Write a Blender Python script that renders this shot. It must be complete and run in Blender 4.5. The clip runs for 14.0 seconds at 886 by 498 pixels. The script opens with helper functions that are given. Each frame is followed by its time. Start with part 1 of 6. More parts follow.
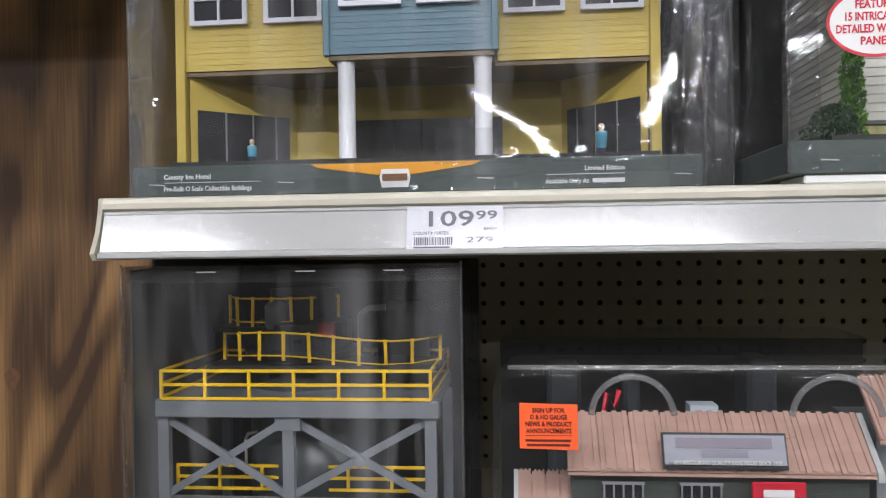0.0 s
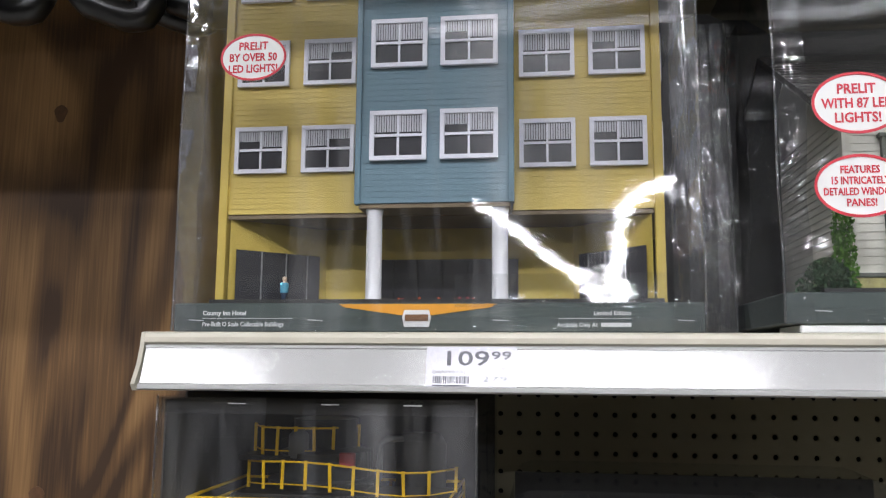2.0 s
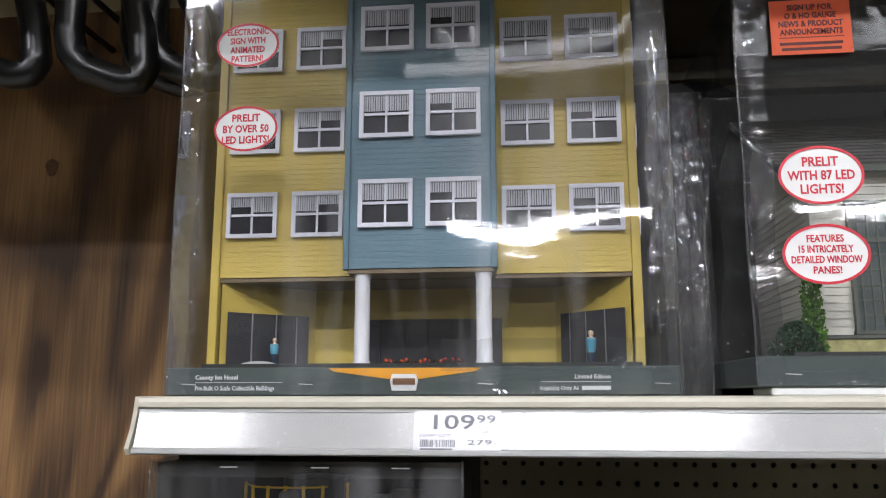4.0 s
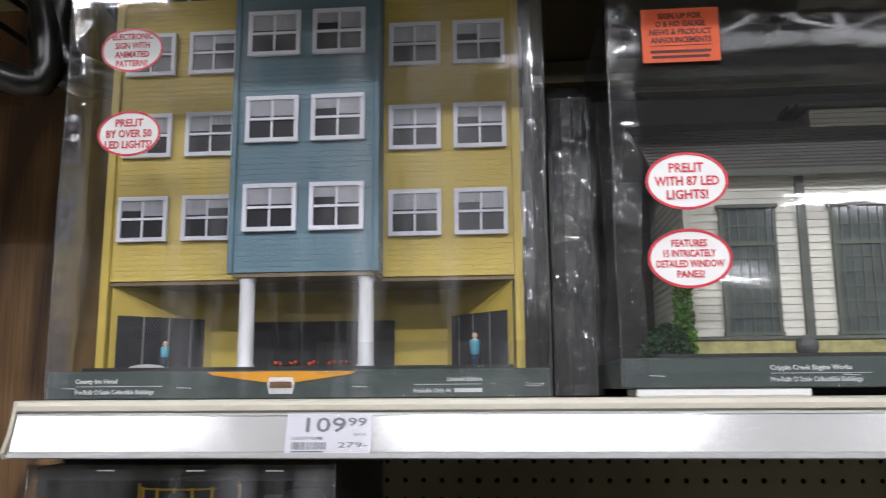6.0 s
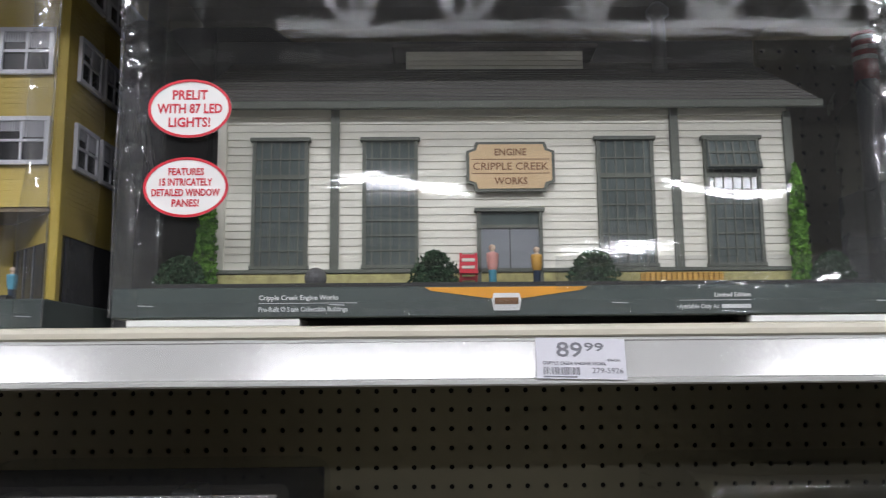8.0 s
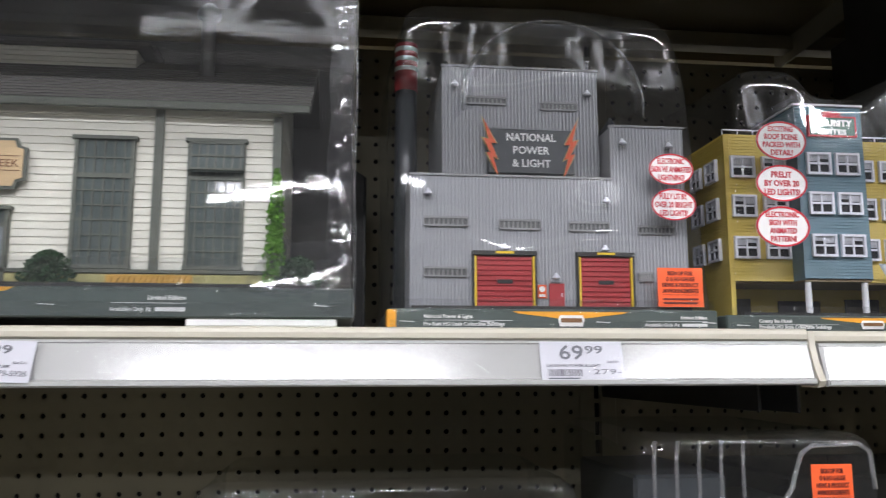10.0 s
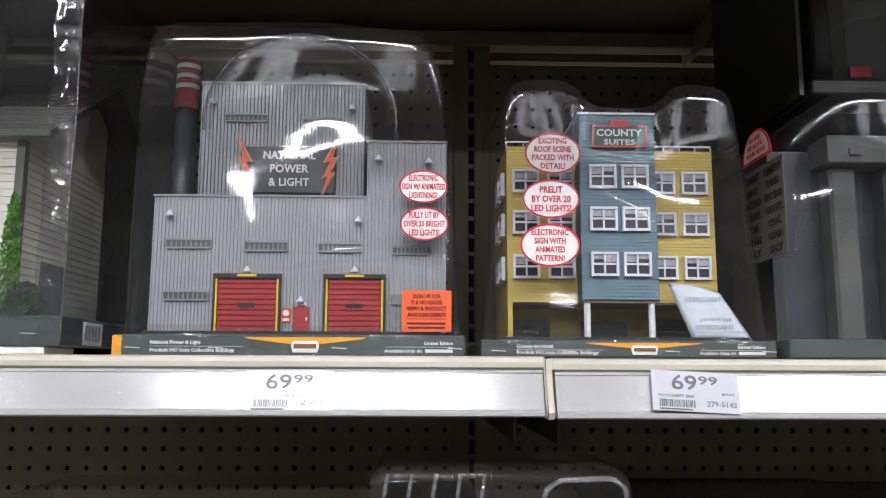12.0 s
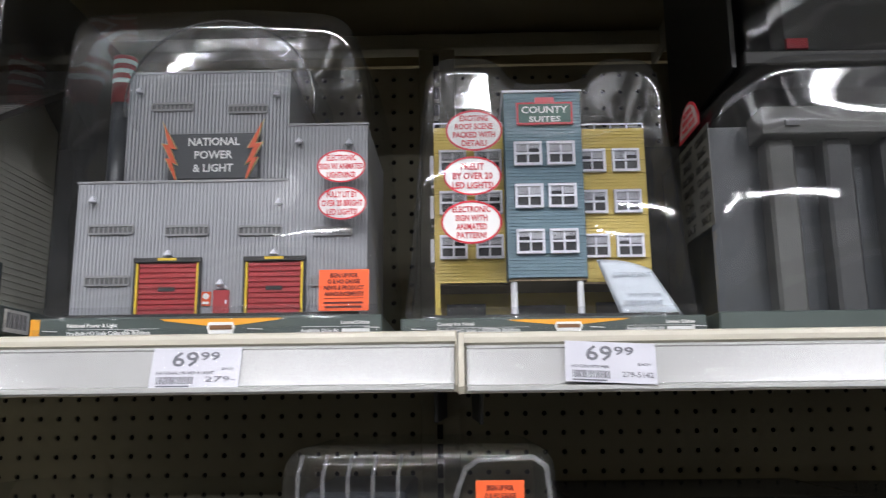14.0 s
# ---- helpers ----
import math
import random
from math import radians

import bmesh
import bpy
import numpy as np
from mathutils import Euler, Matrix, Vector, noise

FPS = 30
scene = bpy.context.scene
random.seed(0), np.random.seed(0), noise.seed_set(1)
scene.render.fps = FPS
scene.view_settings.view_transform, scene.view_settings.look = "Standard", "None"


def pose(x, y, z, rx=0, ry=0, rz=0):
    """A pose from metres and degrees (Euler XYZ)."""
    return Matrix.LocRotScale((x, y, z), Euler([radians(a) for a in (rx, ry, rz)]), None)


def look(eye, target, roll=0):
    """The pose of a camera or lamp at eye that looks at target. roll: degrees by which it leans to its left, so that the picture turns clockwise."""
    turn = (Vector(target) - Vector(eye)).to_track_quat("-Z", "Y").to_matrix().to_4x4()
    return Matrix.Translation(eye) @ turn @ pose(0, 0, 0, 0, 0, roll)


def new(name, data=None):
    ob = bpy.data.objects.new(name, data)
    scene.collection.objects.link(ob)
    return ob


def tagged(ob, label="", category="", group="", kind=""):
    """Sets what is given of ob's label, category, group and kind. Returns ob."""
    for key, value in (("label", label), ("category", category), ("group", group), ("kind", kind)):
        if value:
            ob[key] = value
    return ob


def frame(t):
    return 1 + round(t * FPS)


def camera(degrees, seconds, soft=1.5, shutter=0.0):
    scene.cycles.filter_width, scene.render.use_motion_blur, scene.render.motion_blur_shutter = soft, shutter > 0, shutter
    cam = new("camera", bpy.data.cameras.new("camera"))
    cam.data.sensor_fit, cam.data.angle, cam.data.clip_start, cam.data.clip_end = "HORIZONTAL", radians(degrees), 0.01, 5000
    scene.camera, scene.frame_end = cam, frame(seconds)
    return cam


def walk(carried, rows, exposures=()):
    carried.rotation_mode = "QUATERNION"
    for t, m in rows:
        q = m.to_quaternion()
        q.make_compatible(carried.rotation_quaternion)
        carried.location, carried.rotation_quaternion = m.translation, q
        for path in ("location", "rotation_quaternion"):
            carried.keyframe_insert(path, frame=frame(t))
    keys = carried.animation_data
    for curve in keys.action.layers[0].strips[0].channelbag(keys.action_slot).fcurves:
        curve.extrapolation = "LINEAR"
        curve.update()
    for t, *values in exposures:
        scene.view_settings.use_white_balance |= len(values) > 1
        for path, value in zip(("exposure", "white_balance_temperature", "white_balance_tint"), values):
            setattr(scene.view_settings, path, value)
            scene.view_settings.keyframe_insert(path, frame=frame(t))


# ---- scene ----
cam = camera(57.3, 14.0, soft=1.1, shutter=0.25)
PATH = [
    (0, (0.312, -0.577, 1.461), (0.11, 1.413, 1.453), -0.8),
    (0.5, (0.339, -0.621, 1.457), (0.128, 1.367, 1.49), 0.8),
    (1, (0.37, -0.628, 1.454), (0.141, 1.346, 1.682), 1.2),
    (1.5, (0.36, -0.618, 1.452), (0.118, 1.351, 1.702), -0.0),
    (2, (0.319, -0.621, 1.477), (0.068, 1.344, 1.754), 0.4),
    (2.5, (0.315, -0.631, 1.493), (0.051, 1.329, 1.793), 0.4),
    (3, (0.318, -0.65, 1.51), (0.064, 1.302, 1.865), 0.3),
    (5.5, (0.33, -0.648, 1.482), (0.163, 1.314, 1.835), -0.2),
    (6, (0.408, -0.651, 1.507), (0.242, 1.313, 1.848), -0.4),
    (6.5, (0.518, -0.635, 1.505), (0.389, 1.338, 1.808), -1.0),
    (7, (0.618, -0.621, 1.488), (0.565, 1.36, 1.758), -1.3),
    (7.5, (0.681, -0.617, 1.477), (0.671, 1.365, 1.749), -1.0),
    (9.8, (1.059, -0.651, 1.46), (1.273, 1.312, 1.777), 0.0),
    (10, (1.109, -0.638, 1.465), (1.339, 1.326, 1.765), -0.1),
    (10.5, (1.206, -0.61, 1.473), (1.403, 1.356, 1.782), 0.3),
    (11, (1.344, -0.622, 1.467), (1.452, 1.349, 1.791), 0.5),
    (11.5, (1.412, -0.632, 1.464), (1.477, 1.338, 1.802), 0.5),
    (12, (1.392, -0.635, 1.488), (1.443, 1.342, 1.787), 0.2),
    (12.5, (1.4, -0.63, 1.491), (1.39, 1.345, 1.805), -0.1),
    (13, (1.406, -0.628, 1.493), (1.385, 1.346, 1.813), -0.3),
    (13.5, (1.415, -0.624, 1.475), (1.381, 1.347, 1.81), -0.6),
    (14, (1.49, -0.618, 1.441), (1.452, 1.344, 1.829), -0.7),
]
walk(cam, [(t, look(e, g, r)) for t, e, g, r in PATH], [(0.0, 0.0), (6.0, 0.0), (6.5, -0.04), (7.0, -0.14), (7.5, -0.24), (8.7, -0.1), (10.0, 0.08), (14.0, 0.12)])
scene.view_settings.exposure = 0.0

# ---- world and lamps ----
world = bpy.data.worlds.new("store_world")
scene.world = world
world.use_nodes = True
world.node_tree.nodes["Background"].inputs[0].default_value = (0.9, 0.95, 1.0, 1)
world.node_tree.nodes["Background"].inputs[1].default_value = 0.03
LAMP_Z = 4.6
LAMP_ROWS = ((-3.2, (-3.3, 0.65, 4.6), 56.0), (-5.0, (-3.3, 0.65, 4.6), 128.0), (-13.1, (0.05, 5.95), 240.0), (-21.5, (5.95,), 240.0))
JOIST_FILL_WATTS = 280.0

# ---- node materials ----


def nodes_of(name):
    m = bpy.data.materials.new(name)
    m.use_nodes = True
    t = m.node_tree
    return m, t, t.nodes["Principled BSDF"]


def add(t, kind, **inputs):
    n = t.nodes.new(kind)
    for k, v in inputs.items():
        n.inputs[k.replace("_", " ")].default_value = v
    return n


def mat(name, col, rough=0.5, metal=0.0, var=0.1, scale=40.0, bump=0.05, grain=400.0, stretch=(1, 1, 1), spec=0.5, dirt=0.0):
    """A surface with broad tone changes, fine grain and a little relief."""
    m, t, b = nodes_of(name)
    co = t.nodes.new("ShaderNodeTexCoord")
    mp = t.nodes.new("ShaderNodeMapping")
    mp.inputs["Scale"].default_value = stretch
    t.links.new(co.outputs["Object"], mp.inputs["Vector"])
    n1 = add(t, "ShaderNodeTexNoise", Scale=scale, Detail=4.0, Roughness=0.6)
    n2 = add(t, "ShaderNodeTexNoise", Scale=grain, Detail=2.0)
    t.links.new(mp.outputs[0], n1.inputs["Vector"])
    t.links.new(mp.outputs[0], n2.inputs["Vector"])
    mx = t.nodes.new("ShaderNodeMix")
    mx.data_type = "RGBA"
    mx.inputs["A"].default_value = (*[c * (1 - var) for c in col], 1)
    mx.inputs["B"].default_value = (*[min(1, c * (1 + var)) for c in col], 1)
    ad = t.nodes.new("ShaderNodeMath")
    ad.operation = "MULTIPLY_ADD"
    ad.inputs[1].default_value = 0.35
    t.links.new(n2.outputs["Fac"], ad.inputs[0])
    sc = t.nodes.new("ShaderNodeMath")
    sc.operation = "MULTIPLY_ADD"
    sc.inputs[1].default_value = 1.6
    sc.inputs[2].default_value = -0.48
    t.links.new(n1.outputs["Fac"], sc.inputs[0])
    t.links.new(sc.outputs[0], ad.inputs[2])
    t.links.new(ad.outputs[0], mx.inputs["Factor"])
    t.links.new(mx.outputs["Result"], b.inputs["Base Color"])
    b.inputs["Roughness"].default_value = rough
    b.inputs["Metallic"].default_value = metal
    b.inputs["Specular IOR Level"].default_value = spec
    if bump:
        bp = add(t, "ShaderNodeBump", Strength=bump, Distance=0.001)
        t.links.new(n2.outputs["Fac"], bp.inputs["Height"])
        t.links.new(bp.outputs[0], b.inputs["Normal"])
    return m


def clear_film(name, tint, gloss, wrinkle, scale, rough=0.02, haze=0.006, cap=0.26, ripple=0.0, streak=0.0):
    """Thin clear plastic: lets the view through and mirrors the lamps, with wrinkles."""
    m, t, b = nodes_of(name)
    t.nodes.remove(b)
    out = t.nodes["Material Output"]
    co = t.nodes.new("ShaderNodeTexCoord")
    n1 = add(t, "ShaderNodeTexNoise", Scale=scale, Detail=2.5, Distortion=0.6)
    t.links.new(co.outputs["Object"], n1.inputs["Vector"])
    bp = add(t, "ShaderNodeBump", Strength=wrinkle, Distance=0.01)
    t.links.new(n1.outputs["Fac"], bp.inputs["Height"])
    if ripple:
        mp = t.nodes.new("ShaderNodeMapping")
        mp.inputs["Scale"].default_value = (0.45, 1.0, 1.0)
        t.links.new(co.outputs["Object"], mp.inputs["Vector"])
        n2 = add(t, "ShaderNodeTexNoise", Scale=130.0, Detail=2.0)
        t.links.new(mp.outputs[0], n2.inputs["Vector"])
        b2 = add(t, "ShaderNodeBump", Strength=1.0, Distance=ripple)
        t.links.new(n2.outputs["Fac"], b2.inputs["Height"])
        t.links.new(bp.outputs[0], b2.inputs["Normal"])
        bp = b2
    tr = t.nodes.new("ShaderNodeBsdfTransparent")
    tr.inputs["Color"].default_value = (*tint, 1)
    # Pale diffuse share: plastic haze plus the grey veil of store reflections.
    df = t.nodes.new("ShaderNodeBsdfDiffuse")
    df.inputs["Color"].default_value = (0.8, 0.8, 0.82, 1)
    hz = t.nodes.new("ShaderNodeMixShader")
    hz.inputs[0].default_value = haze
    # Haze thickened in slanting streaks, for creases and drawn-out reflections.
    if streak:
        sp = t.nodes.new("ShaderNodeMapping")
        sp.inputs["Scale"].default_value = (26.0, 1.0, 3.2)
        sp.inputs["Rotation"].default_value = (0, 0.22, 0)
        t.links.new(co.outputs["Object"], sp.inputs["Vector"])
        sn = add(t, "ShaderNodeTexNoise", Scale=1.0, Detail=4.0, Distortion=0.8)
        t.links.new(sp.outputs[0], sn.inputs["Vector"])
        sr = t.nodes.new("ShaderNodeMapRange")
        sr.inputs["From Min"].default_value = 0.48
        sr.inputs["From Max"].default_value = 0.80
        sr.inputs["To Min"].default_value = haze
        sr.inputs["To Max"].default_value = streak
        t.links.new(sn.outputs["Fac"], sr.inputs["Value"])
        t.links.new(sr.outputs[0], hz.inputs[0])
    t.links.new(tr.outputs[0], hz.inputs[1])
    t.links.new(df.outputs[0], hz.inputs[2])
    gl = t.nodes.new("ShaderNodeBsdfGlossy")
    gl.inputs["Roughness"].default_value = rough
    t.links.new(bp.outputs[0], gl.inputs["Normal"])
    fr = t.nodes.new("ShaderNodeFresnel")
    fr.inputs["IOR"].default_value = 1.5
    t.links.new(bp.outputs[0], fr.inputs["Normal"])
    mu = t.nodes.new("ShaderNodeMath")
    mu.operation = "MULTIPLY"
    mu.use_clamp = True
    mu.inputs[1].default_value = gloss
    t.links.new(fr.outputs[0], mu.inputs[0])
    lim = t.nodes.new("ShaderNodeMath")
    lim.operation = "MINIMUM"
    lim.inputs[1].default_value = cap
    t.links.new(mu.outputs[0], lim.inputs[0])
    mx = t.nodes.new("ShaderNodeMixShader")
    t.links.new(lim.outputs[0], mx.inputs[0])
    t.links.new(hz.outputs[0], mx.inputs[1])
    t.links.new(gl.outputs[0], mx.inputs[2])
    t.links.new(mx.outputs[0], out.inputs["Surface"])
    return m


def plywood_material():
    """Rotary-cut pine: broad flowing growth rings, fine fibres and blotches of tone."""
    m, t, b = nodes_of("pine_plywood")
    co = t.nodes.new("ShaderNodeTexCoord")

    def noise_at(scale, detail, stretch, distort=0.0):
        mp = t.nodes.new("ShaderNodeMapping")
        mp.inputs["Scale"].default_value = stretch
        t.links.new(co.outputs["Object"], mp.inputs["Vector"])
        n = add(t, "ShaderNodeTexNoise", Scale=scale, Detail=detail, Distortion=distort)
        t.links.new(mp.outputs[0], n.inputs["Vector"])
        return n.outputs["Fac"]

    def calc(op, a, b2, c=None):
        n = t.nodes.new("ShaderNodeMath")
        n.operation = op
        for i, v in enumerate((a, b2, c)):
            if v is None:
                continue
            if isinstance(v, (int, float)):
                n.inputs[i].default_value = v
            else:
                t.links.new(v, n.inputs[i])
        return n.outputs[0]

    rings = calc("SINE", calc("MULTIPLY", noise_at(1.0, 1.5, (3.2, 3.2, 0.75), 1.3), 42.0), 0.0)
    rings = calc("POWER", calc("MULTIPLY_ADD", rings, 0.5, 0.5), 1.6)
    blotch = noise_at(1.0, 2.0, (6.0, 6.0, 1.3), 0.8)
    fibre = noise_at(1.0, 3.0, (260.0, 260.0, 7.0))
    tone = calc("MULTIPLY_ADD", blotch, 1.7, calc("MULTIPLY_ADD", fibre, 0.6, -0.59))
    tone = calc("MULTIPLY_ADD", rings, -0.5, tone)
    ramp = t.nodes.new("ShaderNodeValToRGB")
    ramp.color_ramp.elements[0].position = 0.05
    ramp.color_ramp.elements[0].color = (0.045, 0.020, 0.006, 1)
    ramp.color_ramp.elements[1].position = 0.85
    ramp.color_ramp.elements[1].color = (0.31, 0.17, 0.064, 1)
    e = ramp.color_ramp.elements.new(0.42)
    e.color = (0.13, 0.066, 0.022, 1)
    t.links.new(tone, ramp.inputs["Fac"])
    t.links.new(ramp.outputs["Color"], b.inputs["Base Color"])
    b.inputs["Roughness"].default_value = 0.6
    bp = add(t, "ShaderNodeBump", Strength=0.12, Distance=0.001)
    t.links.new(fibre, bp.inputs["Height"])
    t.links.new(bp.outputs[0], b.inputs["Normal"])
    return m


def lamp_glow():
    m, t, b = nodes_of("lamp_diffuser")
    b.inputs["Emission Color"].default_value = (0.95, 0.955, 1.0, 1)
    b.inputs["Emission Strength"].default_value = 20.0
    return m


M_ALMOND = mat("almond_paint", (0.56, 0.525, 0.43), 0.38, var=0.04, scale=12, bump=0.03)
M_INSERT = mat("white_price_channel", (0.40, 0.40, 0.385), 0.3, var=0.03, scale=6, bump=0.0, spec=0.2)
M_PEG = mat("pegboard_paint", (0.235, 0.215, 0.15), 0.6, var=0.1, scale=7, bump=0.06)
# Near-black paint for the unlit space behind holes and slots.
M_HOLE_SHADE = mat("hole_shade", (0.012, 0.011, 0.01), 0.9, var=0.1, bump=0)
M_PLY = plywood_material()
M_KNOT = mat("pine_knot", (0.10, 0.045, 0.018), 0.55, var=0.4, scale=90)
M_FILM = clear_film("clear_film", (0.90, 0.91, 0.92), 1.7, 0.006, 9, 0.03, 0.016, 0.17, ripple=0.00004)
M_SLACK = clear_film("streaked_film", (0.91, 0.92, 0.93), 1.4, 0.006, 7, 0.03, 0.010, ripple=0.000028, streak=0.16)
M_COVER = clear_film("clear_channel_strip", (0.96, 0.96, 0.96), 1.2, 0.02, 5, 0.15, 0.0, 0.3)
M_SIDE = clear_film("clear_side_film", (0.84, 0.85, 0.86), 1.8, 0.12, 18, 0.03, 0.014)
M_SHELL = clear_film("clear_formed_plastic", (0.90, 0.91, 0.92), 1.4, 0.012, 9, 0.03, 0.013, 0.14, ripple=0.00002)
M_EDGE = clear_film("clear_plastic_edge", (0.74, 0.75, 0.75), 1.8, 0.30, 55, 0.10, 0.035)
M_CRINKLE = clear_film("crinkled_film", (0.86, 0.87, 0.88), 2.0, 0.02, 30, 0.05, 0.02, 0.22)
M_BEAD = clear_film("clear_moulded_bead", (0.7, 0.71, 0.71), 3.0, 0.20, 40, 0.06, 0.10, 0.5)
M_HAZY = clear_film("hazy_film", (0.86, 0.86, 0.85), 1.7, 0.06, 14, 0.06, 0.012, streak=0.16)
M_CARD = mat("dark_green_card", (0.075, 0.095, 0.088), 0.32, var=0.12, scale=20)
M_BLACK = mat("black_card", (0.019, 0.019, 0.018), 0.55, var=0.2)
M_GREYCARD = mat("grey_card", (0.05, 0.049, 0.046), 0.5, var=0.12, scale=14)
M_ORANGE = mat("orange_print", (0.80, 0.36, 0.03), 0.4, var=0.05)
M_WHITE = mat("white_print", (0.82, 0.82, 0.80), 0.4, var=0.02, bump=0)
M_TAG = mat("paper_tag", (0.55, 0.55, 0.60), 0.45, var=0.02, bump=0.02)
M_INK = mat("dark_ink", (0.13, 0.13, 0.15), 0.5, var=0.05, bump=0)
M_RED = mat("red_print", (0.60, 0.02, 0.04), 0.35, var=0.04, bump=0)
M_STICK = mat("fluorescent_orange_paper", (0.95, 0.13, 0.03), 0.5, var=0.03, bump=0)
M_DKRED = mat("dark_sticker_ink", (0.13, 0.015, 0.01), 0.5, var=0.05, bump=0)
M_YELLOW = mat("yellow_siding", (0.56, 0.415, 0.078), 0.5, var=0.05, scale=16)
M_BLUE = mat("blue_grey_siding", (0.105, 0.19, 0.235), 0.5, var=0.06, scale=16)
M_TRIM = mat("white_plastic_trim", (0.74, 0.74, 0.80), 0.4, var=0.03, bump=0)
M_PANE = mat("dark_window_pane", (0.02, 0.019, 0.023), 0.25, var=0.25, scale=60, bump=0)
M_BLIND = mat("grey_curtain", (0.5, 0.5, 0.54), 0.7, var=0.25, scale=300, stretch=(1, 1, 0.1))
M_DOOR = mat("charcoal_glazing", (0.045, 0.045, 0.05), 0.2, var=0.2)
M_CEIL = mat("brown_soffit", (0.18, 0.13, 0.07), 0.6)
M_COL = mat("white_column", (0.78, 0.78, 0.8), 0.35, var=0.02)
M_CREAM = mat("cream_siding", (0.72, 0.70, 0.60), 0.5, var=0.05, scale=30)
M_OLIVE = mat("olive_trim", (0.105, 0.115, 0.09), 0.5, var=0.15)
M_OLIVEPANE = mat("green_grey_pane", (0.095, 0.115, 0.11), 0.06, var=0.25, scale=40, bump=0)
M_ROOF = mat("grey_roof", (0.105, 0.097, 0.088), 0.62, var=0.16, scale=18, stretch=(0.4, 1, 1), bump=0.25, grain=700)
M_STONE = mat("yellow_stone", (0.42, 0.38, 0.16), 0.8, var=0.45, scale=110, bump=0.6, grain=250)
M_LEAF = mat("dark_foliage", (0.02, 0.06, 0.02), 0.8, var=0.5, scale=160, bump=0.3)
M_VINE = mat("bright_vine", (0.10, 0.26, 0.02), 0.8, var=0.5, scale=160, bump=0.3)
M_SOIL = mat("dark_planting", (0.045, 0.025, 0.014), 0.8, var=0.5, scale=300)
M_SKIN = mat("pale_toy_paint", (0.6, 0.46, 0.34), 0.5, var=0.05)
M_SIGN = mat("tan_sign_board", (0.62, 0.44, 0.24), 0.5, var=0.12, scale=30, stretch=(0.3, 1, 3))
M_BROWN = mat("brown_letter", (0.20, 0.09, 0.03), 0.5)
M_STEEL = mat("corrugated_grey", (0.34, 0.345, 0.36), 0.42, var=0.05, scale=20, metal=0.0)
M_STEELDK = mat("dark_louvre", (0.10, 0.10, 0.10), 0.5)
M_REDDOOR = mat("red_roller_door", (0.38, 0.03, 0.035), 0.42, var=0.08)
M_SAFETY = mat("yellow_safety_paint", (0.80, 0.55, 0.02), 0.45, var=0.05)
M_SIGNDK = mat("dark_sign", (0.045, 0.05, 0.055), 0.3, var=0.1)
M_BOLT = mat("red_orange_bolt", (0.75, 0.10, 0.02), 0.4, var=0.1)
M_BEIGE = mat("pale_gold", (0.6, 0.48, 0.22), 0.5)
M_GREEN = mat("sign_green", (0.03, 0.10, 0.07), 0.4, var=0.1)
M_SACHET = mat("white_sachet", (0.66, 0.71, 0.76), 0.65, var=0.08, scale=80, bump=0.4, grain=120)
M_SACHETINK = mat("pale_grey_ink", (0.48, 0.53, 0.58), 0.7, bump=0)
M_GIRDER = mat("grey_girder", (0.20, 0.215, 0.235), 0.45, var=0.06)
M_RAILY = mat("yellow_railing", (0.92, 0.58, 0.012), 0.42, var=0.06)
M_TIN = mat("rusty_tin_roof", (0.47, 0.29, 0.23), 0.6, var=0.16, scale=30)
M_DKWALL = mat("dark_green_wall", (0.05, 0.06, 0.05), 0.6, var=0.15)
M_FRAME = mat("grey_frame", (0.26, 0.26, 0.26), 0.5)
M_RUBBER = mat("black_rubber", (0.008, 0.008, 0.008), 0.28, var=0.2, bump=0.1)
M_TEAL = mat("teal_toy_paint", (0.10, 0.36, 0.48), 0.5, var=0.05)
M_NAVY = mat("navy_toy_paint", (0.03, 0.05, 0.09), 0.5, var=0.05)
M_PINK = mat("pink_toy_paint", (0.62, 0.30, 0.26), 0.5, var=0.05)
M_GOLDTOY = mat("amber_toy_paint", (0.55, 0.30, 0.05), 0.5, var=0.05)
M_CONCRETE = mat("concrete_floor", (0.46, 0.445, 0.41), 0.35, var=0.12, scale=2)
M_DECK = mat("dark_roof_deck", (0.145, 0.145, 0.142), 0.7, var=0.2, scale=1.5)
M_STOREWALL = mat("store_wall", (0.62, 0.60, 0.55), 0.7, var=0.1, scale=1)
M_JOIST = mat("white_joist", (0.84, 0.85, 0.85), 0.5, var=0.05)
# Silo grey darkened in its base colour for the dim shelf corner.
M_SILO_SHADED = mat("shaded_silo_grey", (0.05, 0.051, 0.052), 0.5, var=0.14, scale=25)
M_PALE = mat("pale_panel", (0.5, 0.5, 0.48), 0.5, var=0.06)
# Almond paint taken darker and browner to hold the shade under the top shelf.
M_SHELF_SHADE = mat("almond_shelf_shade", (0.2, 0.165, 0.09), 0.6, var=0.1, scale=6)
# Pale card and head panel, darkened in colour to look shaded.
M_PALE_SHADED = mat("shaded_pale_grey", (0.095, 0.095, 0.088), 0.5, var=0.08)
M_LAMP = lamp_glow()
M_HOUSING = mat("lamp_housing", (0.7, 0.7, 0.7), 0.5)

# ---- building tools ----
ORIGIN = {}


def thing(name, loc, label, category, group="", kind=""):
    ob = new(name)
    ob.empty_display_size = 0.02
    ob.location = loc
    ORIGIN[ob] = Vector(loc)
    return tagged(ob, label, category, group, kind)


def link_mesh(name, me, parent, label="", at=(0, 0, 0)):
    ob = new(name, me)
    if parent is not None:
        ob.parent = parent
        ORIGIN[ob] = ORIGIN[parent]
        ob.location = Vector(at)
    if label:
        tagged(ob, label)
    return ob


